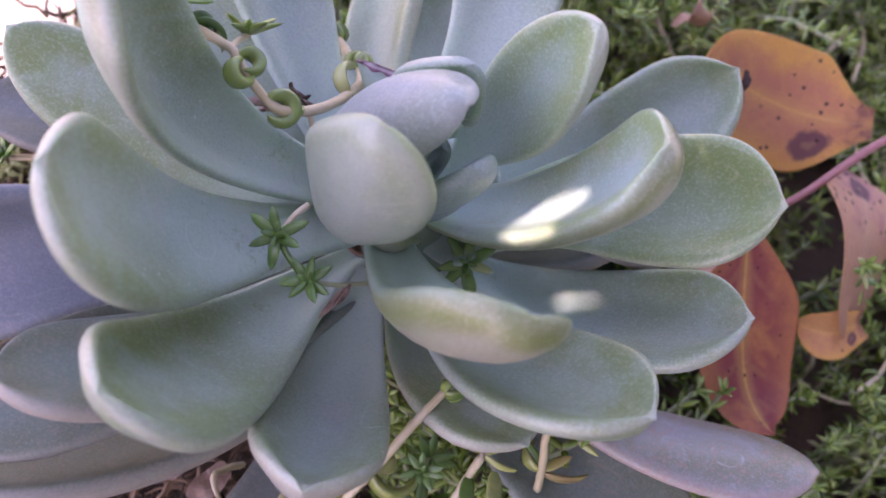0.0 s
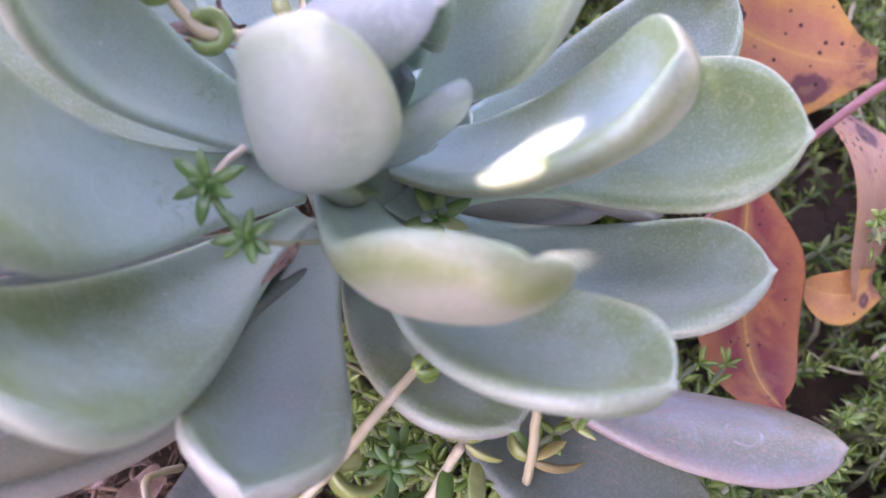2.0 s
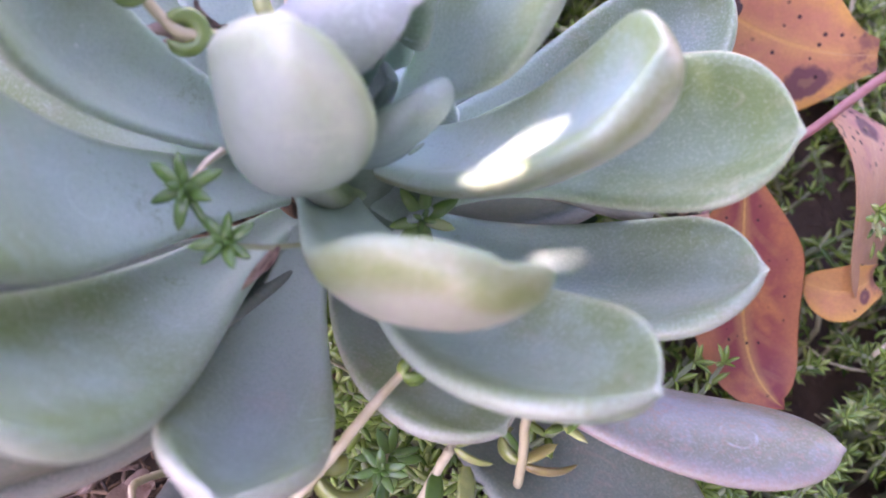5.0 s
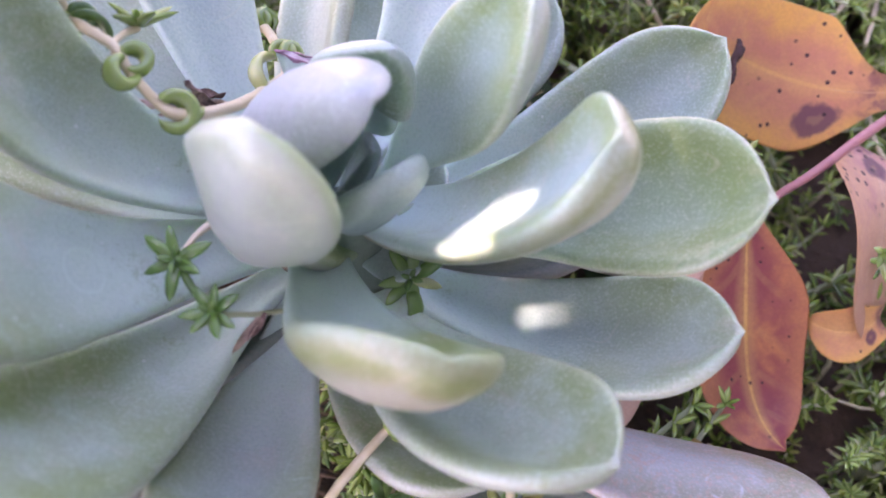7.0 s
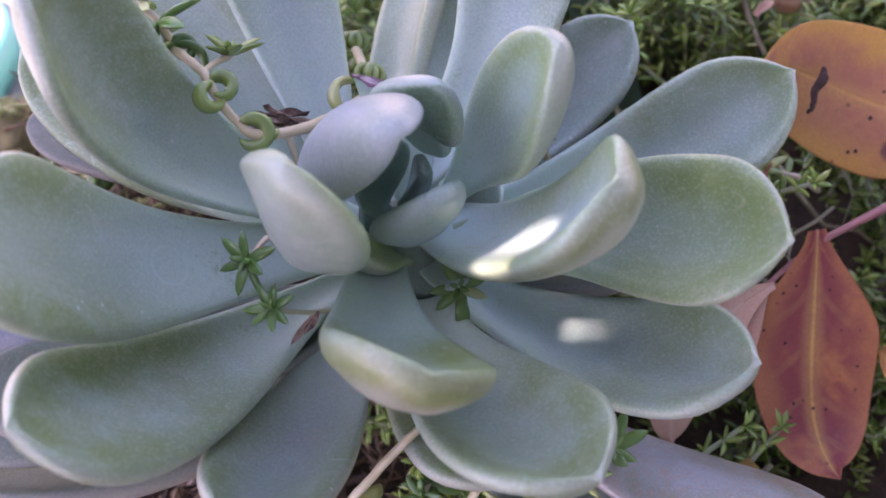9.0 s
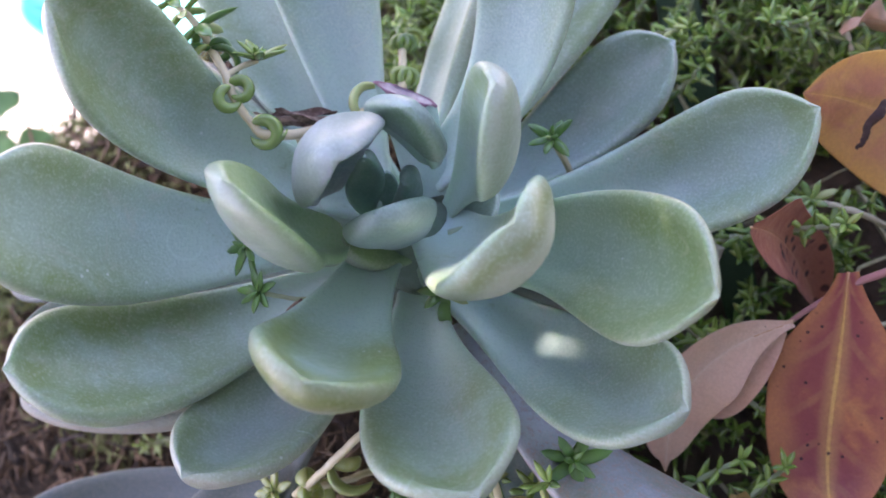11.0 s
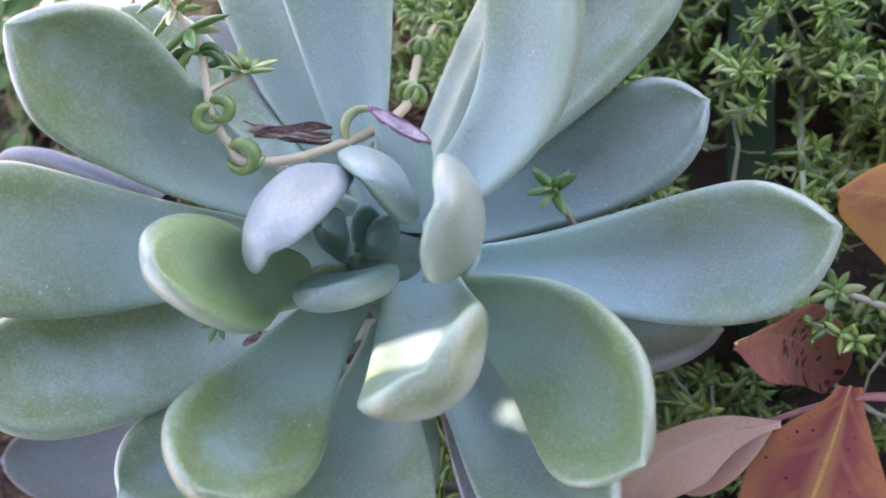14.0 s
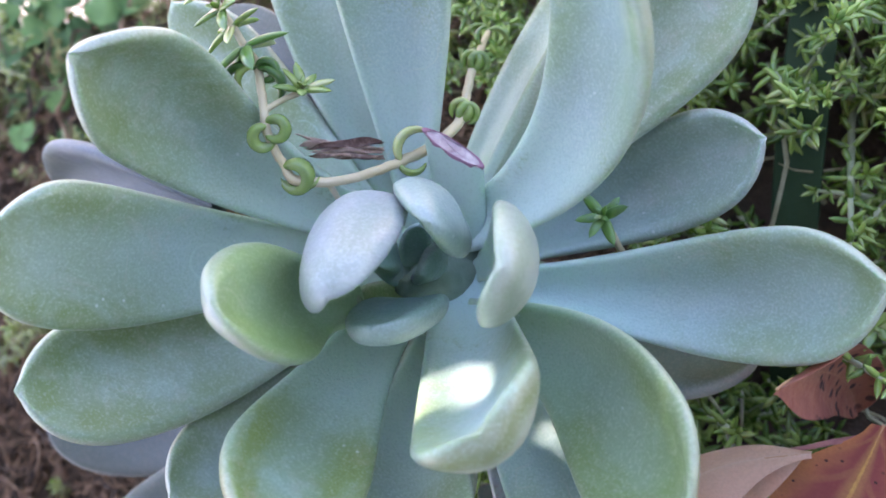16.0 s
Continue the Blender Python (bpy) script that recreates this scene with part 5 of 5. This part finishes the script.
def herb(at, seed, label):
    thing = tagged(new("green_herb"), label, "herb", group="herbs at the bed's edge")
    rng = random.Random(seed)
    for i in range(6):
        t = i * 1.05 + rng.uniform(-0.3, 0.3)
        out = Vector((math.cos(t), math.sin(t), 0))
        b = Vector(at)
        m = b + out * rng.uniform(0.007, 0.014) + Vector((0, 0, rng.uniform(0.007, 0.014)))
        e = m + out * rng.uniform(0.009, 0.014) + Vector((0, 0, rng.uniform(-0.004, 0.003)))
        v, q = tube([b, b.lerp(m, 0.5) + Vector((0, 0, 0.004)), m], [0.0006, 0.0005, 0.0004], 6)
        link_mesh("stalk", v, q, HERB, thing)
        v, q, uv = blade(m, m.lerp(e, 0.33) + Vector((0, 0, 0.002)), m.lerp(e, 0.7) + Vector((0, 0, 0.002)), e, 0.011, 0.5, 0.3, 0, 0, 0.15, 0.0004, rows=16, half=8, up=(0, 0, 1), wave=0.0008, seed=i)
        link_mesh("leaf", v, q, HERB, thing, "", uv)
    return thing


herb((-0.178, -0.070, -0.026), 1, "small bright green leafy herb at the bed's edge")
herb((-0.190, -0.058, -0.024), 3, "small bright green leafy herb at the bed's edge")
herb((-0.172, -0.052, -0.026), 4, "small bright green leafy herb at the bed's edge")
herb((-0.155, -0.056, -0.026), 2, "small bright green leafy herb at the bed's edge")
herb((-0.184, -0.044, -0.024), 5, "small bright green leafy herb at the bed's edge")
herb((-0.200, -0.070, -0.026), 6, "small bright green leafy herb at the bed's edge")
herb((-0.205, -0.050, -0.028), 7, "small bright green leafy herb at the bed's edge")
herb((-0.168, -0.078, -0.024), 8, "small bright green leafy herb at the bed's edge")
v, q, uv = blade((-0.140, 0.004, -0.020), (-0.143, 0.006, 0.0), (-0.148, 0.016, 0.012), (-0.155, 0.034, 0.016), 0.0050, 0.4, 0.7, 0.3, 0.2, 0.25, 0.0008, rows=24, half=8, up=(0, 0, 1))
tagged(link_mesh("strap_leaf", v, q, BLADE, None, "", uv), "dark green grass blade at the bed's edge", "grass leaf")
v, q = tube([(-0.240, -0.020, -0.030), (-0.222, -0.028, -0.018), (-0.203, -0.040, -0.016), (-0.186, -0.046, -0.022)], [0.0017, 0.0017, 0.0015, 0.0012], 7, 0.0002, 3)
tagged(link_mesh("dry_twig", v, q, MOSS), "thin dark olive twig lying at the bed's edge", "twig")


def build_tray():
    """A shallow teal plastic tray on the paving."""
    n, k = 48, []
    for f, z in ((0.0, 0.004), (0.90, 0.004), (0.97, 0.030), (1.0, 0.034), (1.03, 0.030), (0.96, 0.0), (0.0, 0.0)):
        for i in range(n):
            t = 2 * math.pi * i / n
            r = 0.075 * f / (abs(math.cos(t)) ** 5 + abs(math.sin(t)) ** 5) ** 0.2
            k.append((-0.425 + r * math.cos(t), 0.075 + 0.75 * r * math.sin(t), -0.283 + z))
    tagged(link_mesh("plastic_tray", k, grid_quads(7, n), TEAL), "shallow teal plastic tray on the sunlit paving", "tray")


build_tray()


# ---- unseen shrub, added to shade the bed and shape its light ----
# Half-angle, in degrees, of the added foliage that blocks part of the sky.
SKY_BLOCK_ANGLE = 56


def build_shade_shrub():
    a = SUN_DIR.orthogonal().normalized()
    b = SUN_DIR.cross(a)
    # Spots on the rosette where the added leaves let sun flecks through.
    bright = [(Vector((0.0172, -0.0123, 0.0662)).lerp(Vector((0.0232, -0.0063, 0.0708)), k), 0.0042 - 0.0029 * k) for k in (0.0, 0.2, 0.4, 0.6, 0.8, 1.0)]
    faint = [(Vector((x, -0.0122 + 0.38 * (x - 0.0313), 0.0406)), 0.00022 + 0.00050 * (0.0360 - x) / 0.008) for x in (0.0290, 0.0300, 0.0311, 0.0322, 0.0334, 0.0346, 0.0358)]
    # The added leaves stay closed towards this spot, which gets no fleck.
    whole = Vector((0.0247, -0.0100, 0.0460))
    flecks = bright + [(f, 0.0036) for f, r in faint]
    shrub = tagged(new("added_shade_shrub"), "unseen leafy shrub branch added to shade the bed", "shrub")

    def holed_screen(low, size, holes, n):
        """An added, unseen broad leaf with holes placed so that sun flecks reach the rosette."""
        v, keep = [], []
        for i in range(n):
            for j in range(n):
                x, y = (2 * i / (n - 1) - 1) * size, (2 * j / (n - 1) - 1) * size
                v.append(low + a * x + b * y + SUN_DIR * (0.004 * math.sin(40 * x) * math.sin(35 * y)))
        for quad in grid_quads(n, n, False):
            p = (v[quad[0]] + v[quad[2]]) / 2
            x, y = (p - low).dot(a), (p - low).dot(b)
            ragged = 1 + 0.18 * math.sin(3 * math.atan2(y, x) + 900 * x)
            hole = any(((p - f) - SUN_DIR * (p - f).dot(SUN_DIR)).length < r * ragged for f, r in holes)
            hole = hole and ((p - whole) - SUN_DIR * (p - whole).dot(SUN_DIR)).length > 0.0022
            if not hole and math.hypot(x, y) < size * (0.96 + 0.04 * math.sin(9 * math.atan2(y, x))):
                keep.append(quad)
        link_mesh("chewed_leaf", v, keep, SHADE_SHRUB, shrub, "unseen holed leaf added to shape the sun flecks")

    low = Vector((0.022, -0.012, 0.06)) + SUN_DIR * 0.27
    holed_screen(low, 0.030, flecks, 81)
    holed_screen(faint[2][0] + SUN_DIR * 0.45, 0.020, faint + [(f, r + 0.0004) for f, r in bright], 101)

    centre = Vector((0.0, 0.0, 0.03)) + SUN_DIR * 1.0
    rng = random.Random(77)
    pieces = []
    for layer in range(6):
        for i in range(560):
            r, t = 0.27 * math.sqrt(rng.random()), rng.uniform(0, 6.28)
            p = centre + a * r * math.cos(t) + b * r * math.sin(t) + SUN_DIR * (layer * 0.02 + rng.uniform(-0.01, 0.01))
            l, ang = rng.uniform(0.035, 0.05), rng.uniform(0, 6.28)
            out = (a * math.cos(ang) + b * math.sin(ang) + SUN_DIR * rng.uniform(-0.3, 0.3)).normalized()
            near = 9.0
            for f, size_ in flecks:
                for k in (0.0, 0.25, 0.5, 0.75, 1.0):
                    h = p + out * l * k - f
                    near = min(near, (h - SUN_DIR * h.dot(SUN_DIR)).length - 0.010 - 0.013 * math.sin(math.pi * k))
            if near < 0:
                continue
            pieces.append(blade(p, p + out * l * 0.33, p + out * l * 0.66, p + out * l, l * 0.55, 0.5, 0.2, rng.uniform(-0.3, 0.3), 0, 0.1, 0.0006, rows=7, half=4, up=SUN_DIR, seed=i)[:2])
    # More unseen leaves, placed only to darken one side of the sky.
    lean = Vector((0.75, -0.35, 0.56)).normalized()
    c = lean.orthogonal().normalized()
    e = lean.cross(c)
    for i in range(2600):
        fall = radians(SKY_BLOCK_ANGLE) * math.sqrt(rng.random())
        t = rng.uniform(0, 6.28)
        way = lean * math.cos(fall) + (c * math.cos(t) + e * math.sin(t)) * math.sin(fall)
        if way.angle(SUN_DIR) < radians(11):
            continue
        p = Vector((0, 0, 0.03)) + way * rng.uniform(0.95, 1.25)
        shade = p - SUN_DIR * ((p.z + 0.28) / SUN_DIR.z)
        if -0.8 * shade.x + 0.6 * shade.y > 0.12:
            continue
        l, ang = rng.uniform(0.06, 0.10), rng.uniform(0, 6.28)
        f = way.orthogonal().normalized()
        out = (f * math.cos(ang) + way.cross(f) * math.sin(ang) + way * rng.uniform(-0.4, 0.4)).normalized()
        pieces.append(blade(p, p + out * l * 0.33, p + out * l * 0.66, p + out * l, l * 0.5, 0.5, 0.2, rng.uniform(-0.5, 0.5), 0, 0.1, 0.0006, rows=6, half=4, up=way, seed=i)[:2])
    v, q = joined(pieces)
    tagged(link_mesh("crown", v, q, SHADE_SHRUB, shrub), kind="stuff")
    # Unseen limbs, added to carry this foliage.
    root = Vector((-0.55, 0.42, -0.29))
    v, q = tube([root, root + Vector((0.03, -0.02, 0.25)), centre + SUN_DIR * 0.10 + Vector((-0.12, 0.10, -0.1)), centre + SUN_DIR * 0.05], [0.012, 0.010, 0.007, 0.003], 10)
    link_mesh("limb", v, q, BARK, shrub)
    v, q = tube([centre + SUN_DIR * 0.05, centre - SUN_DIR * 0.4 + Vector((-0.06, 0.05, 0)), low - a * 0.029], [0.003, 0.002, 0.0012], 8)
    link_mesh("limb", v, q, BARK, shrub)


build_shade_shrub()
